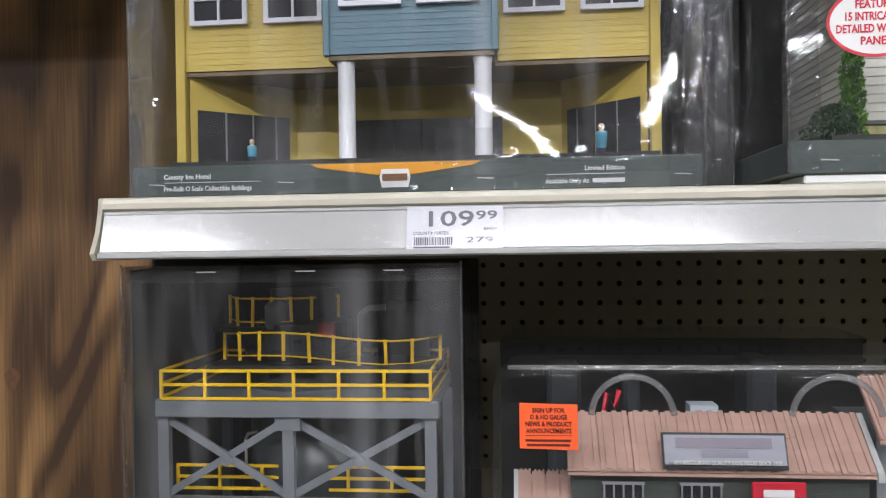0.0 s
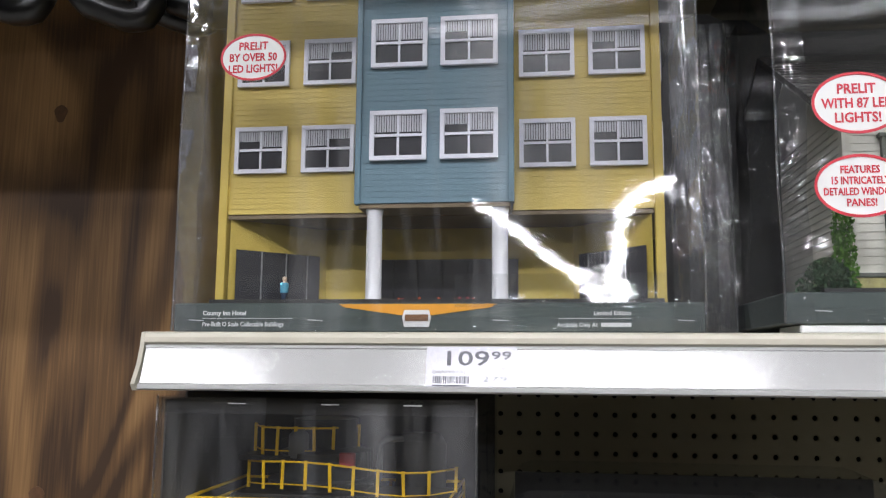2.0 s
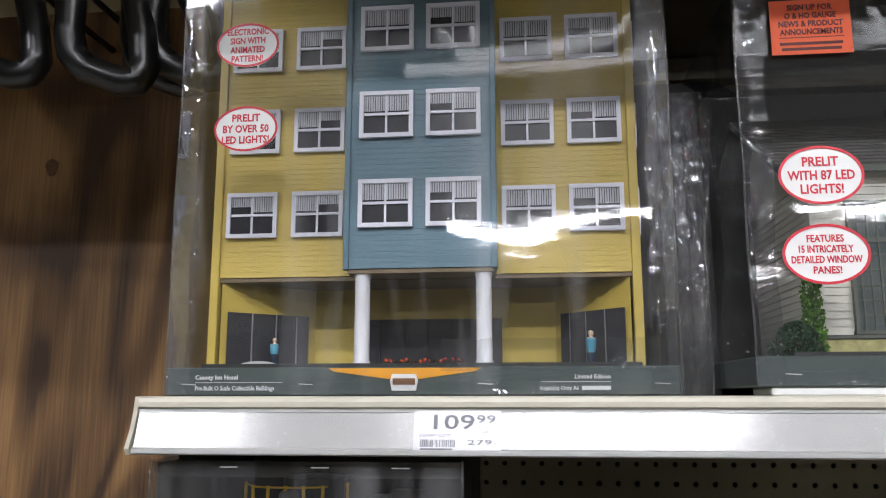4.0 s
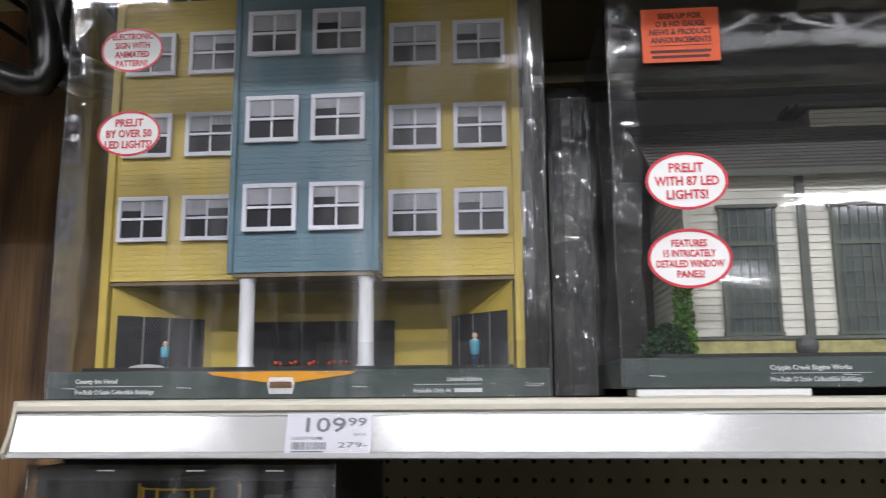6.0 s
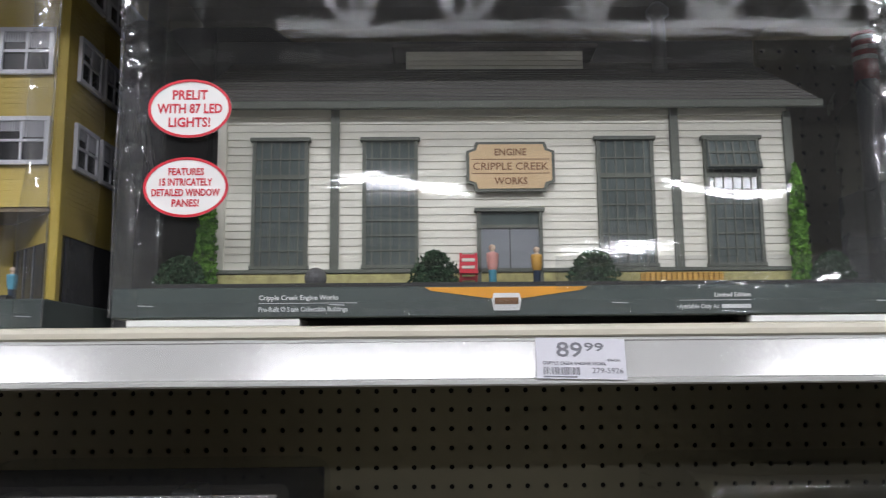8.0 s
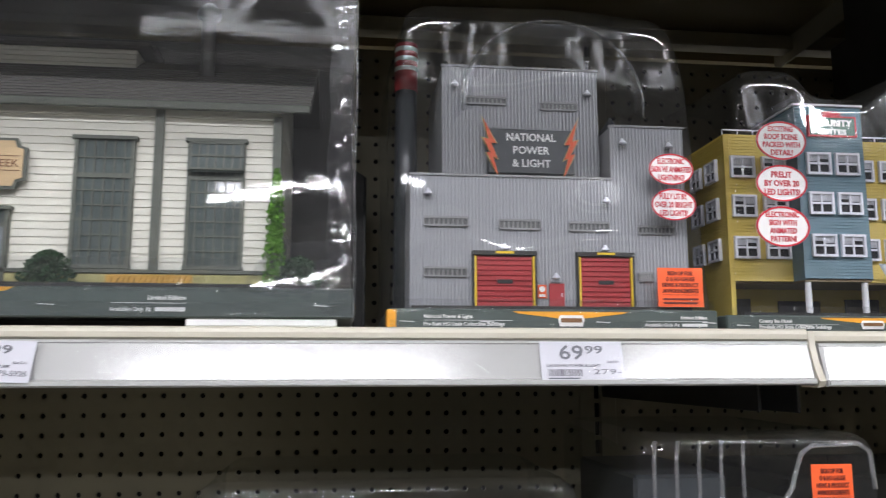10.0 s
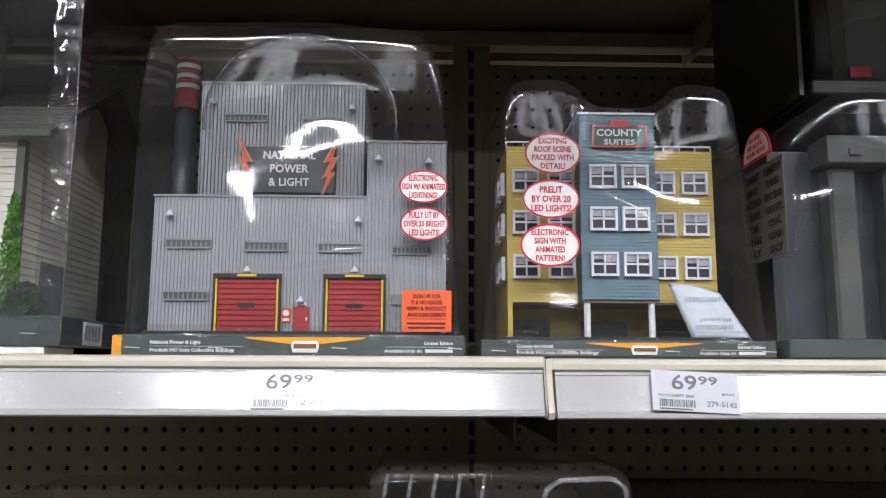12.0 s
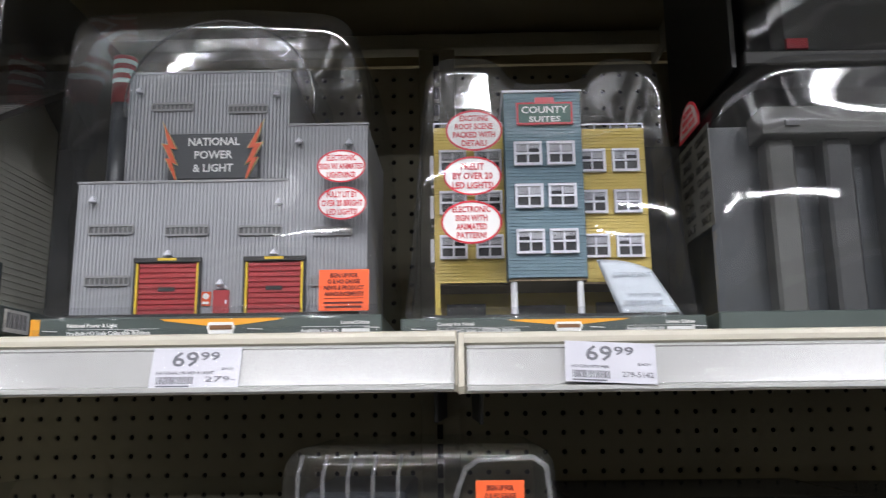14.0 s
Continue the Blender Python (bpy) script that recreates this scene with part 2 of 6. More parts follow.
def part(name, bm, material, parent, label="", smooth=False):
    """Links a bmesh in world coordinates as one mesh under a thing or a part."""
    if parent is not None:
        bmesh.ops.translate(bm, verts=bm.verts, vec=-ORIGIN[parent])
    me = bpy.data.meshes.new(name)
    bm.to_mesh(me)
    bm.free()
    me.materials.append(material)
    if smooth:
        for p in me.polygons:
            p.use_smooth = True
    return link_mesh(name, me, parent, label)


def put_box(bm, x0, x1, y0, y1, z0, z1):
    vs = [bm.verts.new((x, y, z)) for z in (z0, z1) for y in (y0, y1) for x in (x0, x1)]
    for q in ((0, 2, 3, 1), (4, 5, 7, 6), (0, 1, 5, 4), (1, 3, 7, 5), (3, 2, 6, 7), (2, 0, 4, 6)):
        bm.faces.new([vs[i] for i in q])
    return vs


def boxes(*dims, bevel=0.0):
    bm = bmesh.new()
    for d in dims:
        put_box(bm, *d)
    if bevel:
        bmesh.ops.bevel(bm, geom=list(bm.edges), offset=bevel, segments=1, affect="EDGES", profile=0.5)
    return bm


def beam(bm, a, b, w, d):
    """A square bar from a to b, w wide and d deep."""
    a, b = Vector(a), Vector(b)
    v = (b - a).normalized()
    s = v.cross(Vector((0, 1, 0)))
    if s.length < 1e-4:
        s = Vector((1, 0, 0))
    s.normalize()
    u = v.cross(s).normalized()
    vs = [bm.verts.new(p + s * i * w / 2 + u * j * d / 2) for p in (a, b) for i, j in ((-1, -1), (1, -1), (1, 1), (-1, 1))]
    for q in ((0, 1, 2, 3), (7, 6, 5, 4), (0, 4, 5, 1), (1, 5, 6, 2), (2, 6, 7, 3), (3, 7, 4, 0)):
        bm.faces.new([vs[i] for i in q])


def tube(path, r, n=8, closed=False):
    """A round bar along a path."""
    bm = bmesh.new()
    pts = [Vector(p) for p in path]
    rings = []
    for i, p in enumerate(pts):
        a = pts[i - 1] if (i or closed) else p
        b = pts[(i + 1) % len(pts)] if (i < len(pts) - 1 or closed) else p
        v = (b - a).normalized()
        s = v.cross(Vector((0.13, 1, 0.07))).normalized()
        u = v.cross(s).normalized()
        rings.append([bm.verts.new(p + (s * math.cos(k * math.tau / n) + u * math.sin(k * math.tau / n)) * r) for k in range(n)])
    m = len(rings)
    for i in range(m if closed else m - 1):
        for k in range(n):
            bm.faces.new((rings[i][k], rings[i][(k + 1) % n], rings[(i + 1) % m][(k + 1) % n], rings[(i + 1) % m][k]))
    if not closed:
        bm.faces.new(rings[0][::-1])
        bm.faces.new(rings[-1])
    return bm


def lathe(x, y, profile, n=16):
    """A turned upright body; profile: (radius, z) from the foot up."""
    bm = bmesh.new()
    rings = [[bm.verts.new((x + r * math.cos(k * math.tau / n), y + r * math.sin(k * math.tau / n), z)) for k in range(n)] for r, z in profile]
    for a, b in zip(rings, rings[1:]):
        for k in range(n):
            bm.faces.new((a[k], a[(k + 1) % n], b[(k + 1) % n], b[k]))
    bm.faces.new(rings[0][::-1])
    bm.faces.new(rings[-1])
    return bm


def plate(outline, y0, y1):
    """An upright plate: outline of (x, z) points, from y0 to y1."""
    bm = bmesh.new()
    a = [bm.verts.new((x, y0, z)) for x, z in outline]
    b = [bm.verts.new((x, y1, z)) for x, z in outline]
    bm.faces.new(a)
    bm.faces.new(b[::-1])
    n = len(a)
    for i in range(n):
        bm.faces.new((a[i], b[i], b[(i + 1) % n], a[(i + 1) % n]))
    bmesh.ops.recalc_face_normals(bm, faces=bm.faces)
    return bm


def ellipse(cx, cz, rx, rz, n=40):
    return [(cx + rx * math.cos(k * math.tau / n), cz + rz * math.sin(k * math.tau / n)) for k in range(n)]


def ring_plate(cx, cz, rx, rz, w, y0, y1, n=40):
    bm = bmesh.new()
    o, i = ellipse(cx, cz, rx, rz, n), ellipse(cx, cz, rx - w, rz - w, n)
    rows = [[bm.verts.new((x, y, z)) for x, z in pts] for pts, y in ((o, y0), (i, y0), (i, y1), (o, y1))]
    for k in range(n):
        for a, b in ((0, 1), (1, 2), (2, 3), (3, 0)):
            bm.faces.new((rows[a][k], rows[b][k], rows[b][(k + 1) % n], rows[a][(k + 1) % n]))
    bmesh.ops.recalc_face_normals(bm, faces=bm.faces)
    return bm


def lettering(words, x, y, z, height, width, material, parent, bold=0.02, align="CENTER", slant=0.0):
    """A line of raised print facing the aisle; height of the capitals, width of the line (0: as it comes)."""
    cu = bpy.data.curves.new("lettering", "FONT")
    cu.body, cu.size, cu.extrude, cu.offset, cu.resolution_u, cu.shear = words, 1.0, 0.01, bold, 2, slant
    tmp = new("lettering", cu)
    bpy.context.view_layer.update()
    me = bpy.data.meshes.new_from_object(tmp.evaluated_get(bpy.context.evaluated_depsgraph_get()))
    bpy.data.objects.remove(tmp)
    bpy.data.curves.remove(cu)
    co = np.empty(len(me.vertices) * 3, dtype=np.float32)
    me.vertices.foreach_get("co", co)
    co = co.reshape(-1, 3)
    lo, hi = co.min(0), co.max(0)
    sz = height / 0.70
    sx = width / (hi[0] - lo[0]) if width else sz
    mid = {"CENTER": (lo[0] + hi[0]) / 2, "LEFT": lo[0], "RIGHT": hi[0]}[align]
    o = ORIGIN[parent] if parent is not None else Vector()
    out = np.stack([(co[:, 0] - mid) * sx + x - o.x, y - o.y - co[:, 2] * 0.02, co[:, 1] * sz + z - o.z], 1)
    me.vertices.foreach_set("co", out.ravel())
    me.materials.clear()
    me.materials.append(material)
    me.name = "lettering"
    me.update()
    return link_mesh("lettering", me, parent)


def siding(x0, x1, y, z0, z1, step, lap=0.0012, back=0.004):
    """A clapboard face: each course leans out at its foot."""
    bm = bmesh.new()
    n = max(1, round((z1 - z0) / step))
    h = (z1 - z0) / n
    prev = None
    for i in range(n):
        a = [bm.verts.new((x, y - lap, z0 + i * h)) for x in (x0, x1)]
        b = [bm.verts.new((x, y, z0 + (i + 1) * h)) for x in (x0, x1)]
        bm.faces.new((a[0], a[1], b[1], b[0]))
        if prev:
            bm.faces.new((prev[0], prev[1], a[1], a[0]))
        prev = b
    put_box(bm, x0, x1, y + 0.0003, y + back, z0, z1)
    return bm


def side_siding(y0, y1, x, z0, z1, step, out, lap=0.0012):
    """Clapboards on a face that looks along x; out is -1 or 1."""
    bm = bmesh.new()
    n = max(1, round((z1 - z0) / step))
    h = (z1 - z0) / n
    prev = None
    for i in range(n):
        a = [bm.verts.new((x + out * lap, y, z0 + i * h)) for y in (y0, y1)]
        b = [bm.verts.new((x, y, z0 + (i + 1) * h)) for y in (y0, y1)]
        bm.faces.new((a[0], a[1], b[1], b[0]))
        if prev:
            bm.faces.new((prev[0], prev[1], a[1], a[0]))
        prev = b
    put_box(bm, min(x - out * 0.0003, x - out * 0.003), max(x - out * 0.0003, x - out * 0.003), y0, y1, z0, z1)
    return bm


def film_sheet(x0, x1, y, z0, z1, amp, seed, nx=64, nz=64, calm=1.0, shape=None):
    """A slack sheet of clear film, upright, held flat along its edges."""
    bm = bmesh.new()
    g = []
    for j in range(nz + 1):
        row = []
        for i in range(nx + 1):
            u, v = i / nx, j / nz
            x, z = x0 + u * (x1 - x0), z0 + v * (z1 - z0)
            e = min(1, 9 * min(u, 1 - u)) * min(1, 9 * min(v, 1 - v))
            d = noise.noise(Vector((x * 2.6 + seed, z * 5.5 + x * 1.3, seed * 1.7))) + 0.2 * noise.noise(Vector((x * 6 + z * 3, z * 11 - x * 3 + seed, seed)))
            e *= calm + (1 - calm) * min(1, max(0, (u - 0.12) * 5))
            out = amp * e * (0.6 + d)
            if shape:
                out += shape(x, z) * min(1, 32 * min(u, 1 - u)) * min(1, 32 * min(v, 1 - v))
            row.append(bm.verts.new((x, y - out, z)))
        g.append(row)
    for j in range(nz):
        for i in range(nx):
            bm.faces.new((g[j][i], g[j][i + 1], g[j + 1][i + 1], g[j + 1][i]))
    return bm


def side_sheet(x, y0, y1, z0, z1, amp, seed, n=24):
    bm = bmesh.new()
    g = []
    for j in range(n + 1):
        row = []
        for i in range(n + 1):
            u, v = i / n, j / n
            y, z = y0 + u * (y1 - y0), z0 + v * (z1 - z0)
            e = min(1, 8 * min(u, 1 - u)) * min(1, 8 * min(v, 1 - v))
            row.append(bm.verts.new((x + amp * e * noise.noise(Vector((y * 14, z * 11 + seed, seed))), y, z)))
        g.append(row)
    for j in range(n):
        for i in range(n):
            bm.faces.new((g[j][i], g[j][i + 1], g[j + 1][i + 1], g[j + 1][i]))
    return bm


def crumple(x0, x1, y, z0, z1, amp, seed, n):
    """A narrow crumpled strip of film lying along a tray front."""
    bm = bmesh.new()
    prev = None
    for i in range(n + 1):
        x = x0 + (x1 - x0) * i / n
        col = []
        for k in range(4):
            z = z0 + (z1 - z0) * k / 3
            d = noise.noise(Vector((x * 70, k * 1.7 + seed, seed))) if 0 < k < 3 else 0.15
            col.append(bm.verts.new((x, y - amp * (0.4 + d), z)))
        if prev:
            for k in range(3):
                bm.faces.new((prev[k], col[k], col[k + 1], prev[k + 1]))
        prev = col
    return bm


def crease(p, q, y, width, lo, hi, seed, n=40, m=12):
    """A lens-shaped bulge of pulled film between two points of an upright sheet; lo and hi are its slopes across."""
    bm = bmesh.new()
    d = Vector((q[0] - p[0], q[1] - p[1])).normalized()
    side = Vector((-d.y, d.x))
    if side.y < 0:
        side = -side
    prev = None
    for i in range(n + 1):
        f = i / n
        w = width * (0.12 + math.sin(math.pi * f) ** 0.8) * (1 + 0.35 * noise.noise(Vector((f * 9, seed, 0))))
        o = 0.02 * width * noise.noise(Vector((f * 14, seed, 4)))
        row = []
        for k in range(m + 1):
            v = (k / m - 0.5) * w
            t = 0.5 * (lo + hi) * v + 0.5 * (hi - lo) * v * v / max(w, 1e-4)
            t += 0.00006 * noise.noise(Vector((f * 16, v * 60, seed + 8)))
            row.append(bm.verts.new((p[0] + (q[0] - p[0]) * f + side.x * (v + o), y + t, p[1] + (q[1] - p[1]) * f + side.y * (v + o))))
        if prev:
            for k in range(m):
                bm.faces.new((prev[k], prev[k + 1], row[k + 1], row[k]))
        prev = row
    bmesh.ops.recalc_face_normals(bm, faces=bm.faces)
    return bm


def clear(ob):
    ob.visible_shadow = False
    return ob

# ---- store hall ----


def hall():
    fl = part("floor", boxes((-14, 16, -26, 3, -0.1, 0)), M_CONCRETE, None)
    tagged(fl, "smooth grey polished concrete store floor", "floor", kind="structure")
    ce = bmesh.new()
    put_box(ce, -14, 16, -26, 3, 6.2, 6.3)
    for i in range(70):
        put_box(ce, -14, 16, -25.6 + i * 0.4, -25.4 + i * 0.4, 6.14, 6.2)
    tagged(part("ceiling", ce, M_DECK, None), "dark grey ribbed metal roof deck of the store", "ceiling", kind="structure")
    for nm, d in (("wall_north", (-14, 16, 3, 3.2, 0, 6.3)), ("wall_south", (-14, 16, -26.2, -26, 0, 6.3)), ("wall_west", (-14.2, -14, -26, 3, 0, 6.3)), ("wall_east", (16, 16.2, -26, 3, 0, 6.3))):
        tagged(part(nm, boxes(d), M_STOREWALL, None), "plain grey painted wall closing the store", "wall", kind="structure")
    for y in (-4.0, -7.9):
        j = thing("roof_joist", (1, y, 5.2), "white open-web steel roof joist under the deck", "joist", "roof joists")
        part("bottom_chord", boxes((-1.05, 15, y - 0.035, y + 0.035, 5.10, 5.21)), M_JOIST, j)
        part("top_chord", boxes((-13, 15, y - 0.03, y + 0.03, 6.05, 6.13)), M_JOIST, j)
        bm = bmesh.new()
        for i in range(11):
            x = -0.25 + i * 1.4
            for dx in (-0.7, 0.0, 0.7):
                beam(bm, (x + dx * 0.05, y, 5.19), (x + dx, y, 6.06), 0.08, 0.05)
        part("web", bm, M_JOIST, j)
    for y, xs, watts in LAMP_ROWS:
        for x in xs:
            f = thing("strip_light", (x, y, LAMP_Z), "long white fluorescent strip light hung from the roof", "ceiling light", "strip lights")
            part("housing", boxes((x - 1.22, x + 1.22, y - 0.035, y + 0.035, LAMP_Z + 0.02, LAMP_Z + 0.07), bevel=0.01), M_HOUSING, f)
            part("diffuser", boxes((x - 1.2, x + 1.2, y - 0.1, y + 0.1, LAMP_Z - 0.04, LAMP_Z + 0.02), bevel=0.015), M_LAMP, f)
            for s in (-1, 1):
                part("hanger", tube([(x + s * 0.9, y, LAMP_Z + 0.069), (x + s * 0.9, y, 6.14)], 0.006, 6), M_JOIST, f)
            la = bpy.data.lights.new("strip_lamp", "AREA")
            la.shape, la.size, la.size_y, la.energy, la.color = "RECTANGLE", 2.4, 0.2, watts, (0.95, 0.955, 1.03)
            lo = new("strip_lamp", la)
            lo.location = (x, y, LAMP_Z - 0.046)
    # Added troughs with no seen source; they brighten the joist mirrored in the film.
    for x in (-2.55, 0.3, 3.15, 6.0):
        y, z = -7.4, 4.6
        f = thing("joist_fill", (x, y, z), "trough light added below a roof joist to brighten it", "ceiling light", "uplights")
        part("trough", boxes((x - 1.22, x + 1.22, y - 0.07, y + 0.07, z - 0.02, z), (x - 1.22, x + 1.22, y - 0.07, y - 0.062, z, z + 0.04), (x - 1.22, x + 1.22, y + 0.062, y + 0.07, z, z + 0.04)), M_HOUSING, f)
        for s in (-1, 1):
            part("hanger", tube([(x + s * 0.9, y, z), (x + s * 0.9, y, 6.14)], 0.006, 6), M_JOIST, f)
        la = bpy.data.lights.new("joist_fill_lamp", "AREA")
        la.shape, la.size, la.size_y, la.energy, la.color = "RECTANGLE", 2.4, 0.1, JOIST_FILL_WATTS, (0.95, 0.955, 1.03)
        lo = new("joist_fill_lamp", la)
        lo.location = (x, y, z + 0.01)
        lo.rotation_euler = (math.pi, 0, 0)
    g = thing("opposite_shelving", (0.8, -2.9, 0), "plain shelving run on the other side of the aisle", "shelving")
    part("back_panel", boxes((-3, 5, -3.25, -3.2, 0, 2.0)), M_PEG, g)
    for z in (0.15, 0.7, 1.25, 1.8):
        part("shelf", boxes((-3, 5, -3.2, -2.75, z, z + 0.04), bevel=0.004), M_ALMOND, g)


hall()

# ---- shelving ----
PITCH = 0.0254
TOP_Z = 2.008
BACK_Y = 0.5
SHELF_Z = 1.5


def pegboard(name, x0, i0, i1, z0, z1, j0, j1, zbase, label):
    """A perforated panel with real round holes on a one-inch grid, and a near-black sheet for the shade behind."""
    verts, faces = [], []
    r, n = 0.0036, 8
    xs = [0.256 + i * PITCH for i in range(i0, i1 + 1)]
    for x in xs:
        for j in range(j0, j1 + 1):
            z = zbase + j * PITCH
            k = len(verts)
            h = PITCH / 2
            for a in range(n):
                c, s = math.cos(a * math.tau / n), math.sin(a * math.tau / n)
                m = max(abs(c), abs(s))
                verts.append((x + h * c / m, BACK_Y, z + h * s / m))
            for a in range(n):
                c, s = math.cos(a * math.tau / n), math.sin(a * math.tau / n)
                verts.append((x + r * c, BACK_Y, z + r * s))
            for a in range(n):
                c, s = math.cos(a * math.tau / n), math.sin(a * math.tau / n)
                verts.append((x + r * c, BACK_Y + 0.004, z + r * s))
            for a in range(n):
                b = (a + 1) % n
                faces.append((k + a, k + b, k + n + b, k + n + a))
                faces.append((k + n + a, k + n + b, k + 2 * n + b, k + 2 * n + a))
    xa, xb = xs[0] - PITCH / 2, xs[-1] + PITCH / 2
    za, zb = zbase + (j0 - 0.5) * PITCH, zbase + (j1 + 0.5) * PITCH
    me = bpy.data.meshes.new(name)
    me.from_pydata(verts, [], faces)
    bm = bmesh.new()
    bm.from_mesh(me)
    bmesh.ops.remove_doubles(bm, verts=bm.verts, dist=0.0002)
    bm.to_mesh(me)
    bm.free()
    me.materials.append(M_PEG)
    top = tagged(new(name, me), label, "pegboard", "back panels", "structure")
    ORIGIN[top] = Vector()
    part("hole_shade_sheet", boxes((xa, xb, BACK_Y + 0.006, BACK_Y + 0.012, za, zb)), M_HOLE_SHADE, top)
    rim = [(xa, xb, BACK_Y, BACK_Y + 0.012, zb, zb + 0.004), (xa, xb, BACK_Y, BACK_Y + 0.012, za - 0.004, za)]
    part("rim", boxes(*rim), M_PEG, top)


pegboard("wall_pegboard_1", 0, -9, 46, 0, 0, -12, 22, 1.358, "olive-grey perforated steel back panel of the shelving")
pegboard("wall_pegboard_2", 0, 49, 96, 0, 0, -12, 22, 1.358, "olive-grey perforated steel back panel of the shelving")


def upright(x):
    u = thing("upright", (x, BACK_Y, 0), "painted steel upright with a row of dark slots", "upright", "uprights", "structure")
    part("post", boxes((x - 0.0255, x - 0.004, BACK_Y - 0.004, BACK_Y + 0.03, 0, 2.6), (x + 0.004, x + 0.0275, BACK_Y - 0.004, BACK_Y + 0.03, 0, 2.6), bevel=0.0015), M_PEG, u)
    part("slot_shade", boxes((x - 0.004, x + 0.004, BACK_Y + 0.004, BACK_Y + 0.03, 0, 2.6)), M_HOLE_SHADE, u)
    bm = bmesh.new()
    for i in range(50):
        z = 1.1 + i * PITCH + 0.0127 - 0.005
        put_box(bm, x - 0.0042, x + 0.0042, BACK_Y - 0.003, BACK_Y + 0.004, z + 0.0085, z + 0.0145)
    part("slot_bridge", bm, M_PEG, u)


upright(1.4615)
upright(0.0 - 0.006)

# header rail above the perforated panels
part_top = part("trim_header_rail", boxes((0.02, 2.75, BACK_Y - 0.012, BACK_Y + 0.02, 1.960, 1.982), bevel=0.002), M_PEG, None)
tagged(part_top, "painted steel rail along the top of the back panel", "rail", kind="structure")
hp = part("wall_upper_panel", boxes((-0.2, 2.75, BACK_Y + 0.05, BACK_Y + 0.07, 1.96, 3.0)), mat("brown_upper_panel", (0.29, 0.24, 0.13), 0.7, var=0.15, scale=4), None)
tagged(hp, "plain brown panel above the perforated back", "wall", kind="structure")


def shelf(x0, x1, z, label, top, fy=0.0):
    s = thing("shelf", ((x0 + x1) / 2, 0.2, z), label, "shelf", "shelves")
    part("deck", boxes((x0 + 0.002, x1 - 0.002, 0.006 + fy, BACK_Y + (0.048 if z > 1.9 else -0.006), z - 0.022, z - 0.004), bevel=0.002), M_SHELF_SHADE if z > 1.9 else M_ALMOND, s)
    # front nosing and price channel, swept along the shelf
    def sweep(profile, xa, xb):
        bm = bmesh.new()
        a = [bm.verts.new((xa, y + fy, zz)) for y, zz in profile]
        b = [bm.verts.new((xb, y + fy, zz)) for y, zz in profile]
        n = len(a)
        for i in range(n):
            bm.faces.new((a[i], a[(i + 1) % n], b[(i + 1) % n], b[i]))
        bm.faces.new(a[::-1])
        bm.faces.new(b)
        bmesh.ops.recalc_face_normals(bm, faces=bm.faces)
        return bm
    part("nosing", sweep([(0.012, z - 0.004), (0.010, z), (0.001, z), (-0.0025, z - 0.0015), (-0.0035, z - 0.0045), (-0.0035, z - 0.0085), (-0.001, z - 0.010), (0.006, z - 0.010), (0.006, z - 0.046), (0.012, z - 0.046)], x0, x1), M_ALMOND, s)
    if not top:
        return s
    part("price_channel", sweep([(0.004, z - 0.0105), (-0.0045, z - 0.0105), (-0.0055, z - 0.0125), (-0.0045, z - 0.0135), (-0.0125, z - 0.040), (-0.0155, z - 0.0415), (-0.016, z - 0.045), (-0.012, z - 0.046), (0.004, z - 0.03)], x0 + 0.002, x1 - 0.001), M_INSERT, s, "glossy white plastic price channel")
    clear(part("channel_cover", sweep([(-0.0068, z - 0.0126), (-0.0151, z - 0.0402), (-0.0155, z - 0.0402), (-0.0072, z - 0.0125)], x0 + 0.004, x1 - 0.004), M_COVER, s, "clear plastic strip over the price channel"))
    part("channel_lip", sweep([(-0.0135, z - 0.0405), (-0.0165, z - 0.0412), (-0.0172, z - 0.0445), (-0.014, z - 0.0438)], x0 + 0.003, x1 - 0.002), M_INSERT, s)
    for xe, d in ((x0, -1), (x1, 1)):
        bm = bmesh.new()
        prof = [(-0.002, z), (0.01, z), (0.012, z - 0.046), (-0.012, z - 0.046), (-0.016, z - 0.041), (-0.008, z - 0.026), (-0.004, z - 0.012)]
        a = [bm.verts.new((xe, y, zz)) for y, zz in prof]
        b = [bm.verts.new((xe + d * 0.0045 * (1 if d < 0 else 0.3), y + 0.0015, zz - 0.0005)) for y, zz in prof]
        for i in range(len(a)):
            bm.faces.new((a[i], a[(i + 1) % len(a)], b[(i + 1) % len(a)], b[i]))
        bm.faces.new(b)
        bm.faces.new(a[::-1])
        bmesh.ops.recalc_face_normals(bm, faces=bm.faces)
        part("end_cap", bm, M_ALMOND, s)
    # Brackets are coloured near-black for the shadow triangle below the shelf.
    for xb in (x0 + 0.012, x1 - 0.018):
        part("bracket", boxes((xb, xb + 0.003, 0.05, BACK_Y - 0.004, z - 0.07, z - 0.0225), bevel=0.0008), M_BLACK, s)
    return s


shelf(0.0, 1.4865, SHELF_Z, "almond steel shelf with a white price channel along its front", True)
sh2 = shelf(1.493, 2.75, SHELF_Z, "almond steel shelf with a white price channel along its front", True)
sh2.location.z -= 0.0015
shelf(0.0, 1.4865, 1.17, "almond steel lower shelf carrying boxed models", False)
shelf(1.493, 2.75, 1.17, "almond steel lower shelf carrying boxed models", False)
# The 0.30 overhang is added out of view, to shade the upper boxes.
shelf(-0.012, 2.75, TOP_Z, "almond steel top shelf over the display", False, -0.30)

# Shelf added above the view, only to darken the plywood top.
shelf(-1.25, -0.012, 2.13, "unseen almond shelf added to shade the plywood panel", False, -0.2)

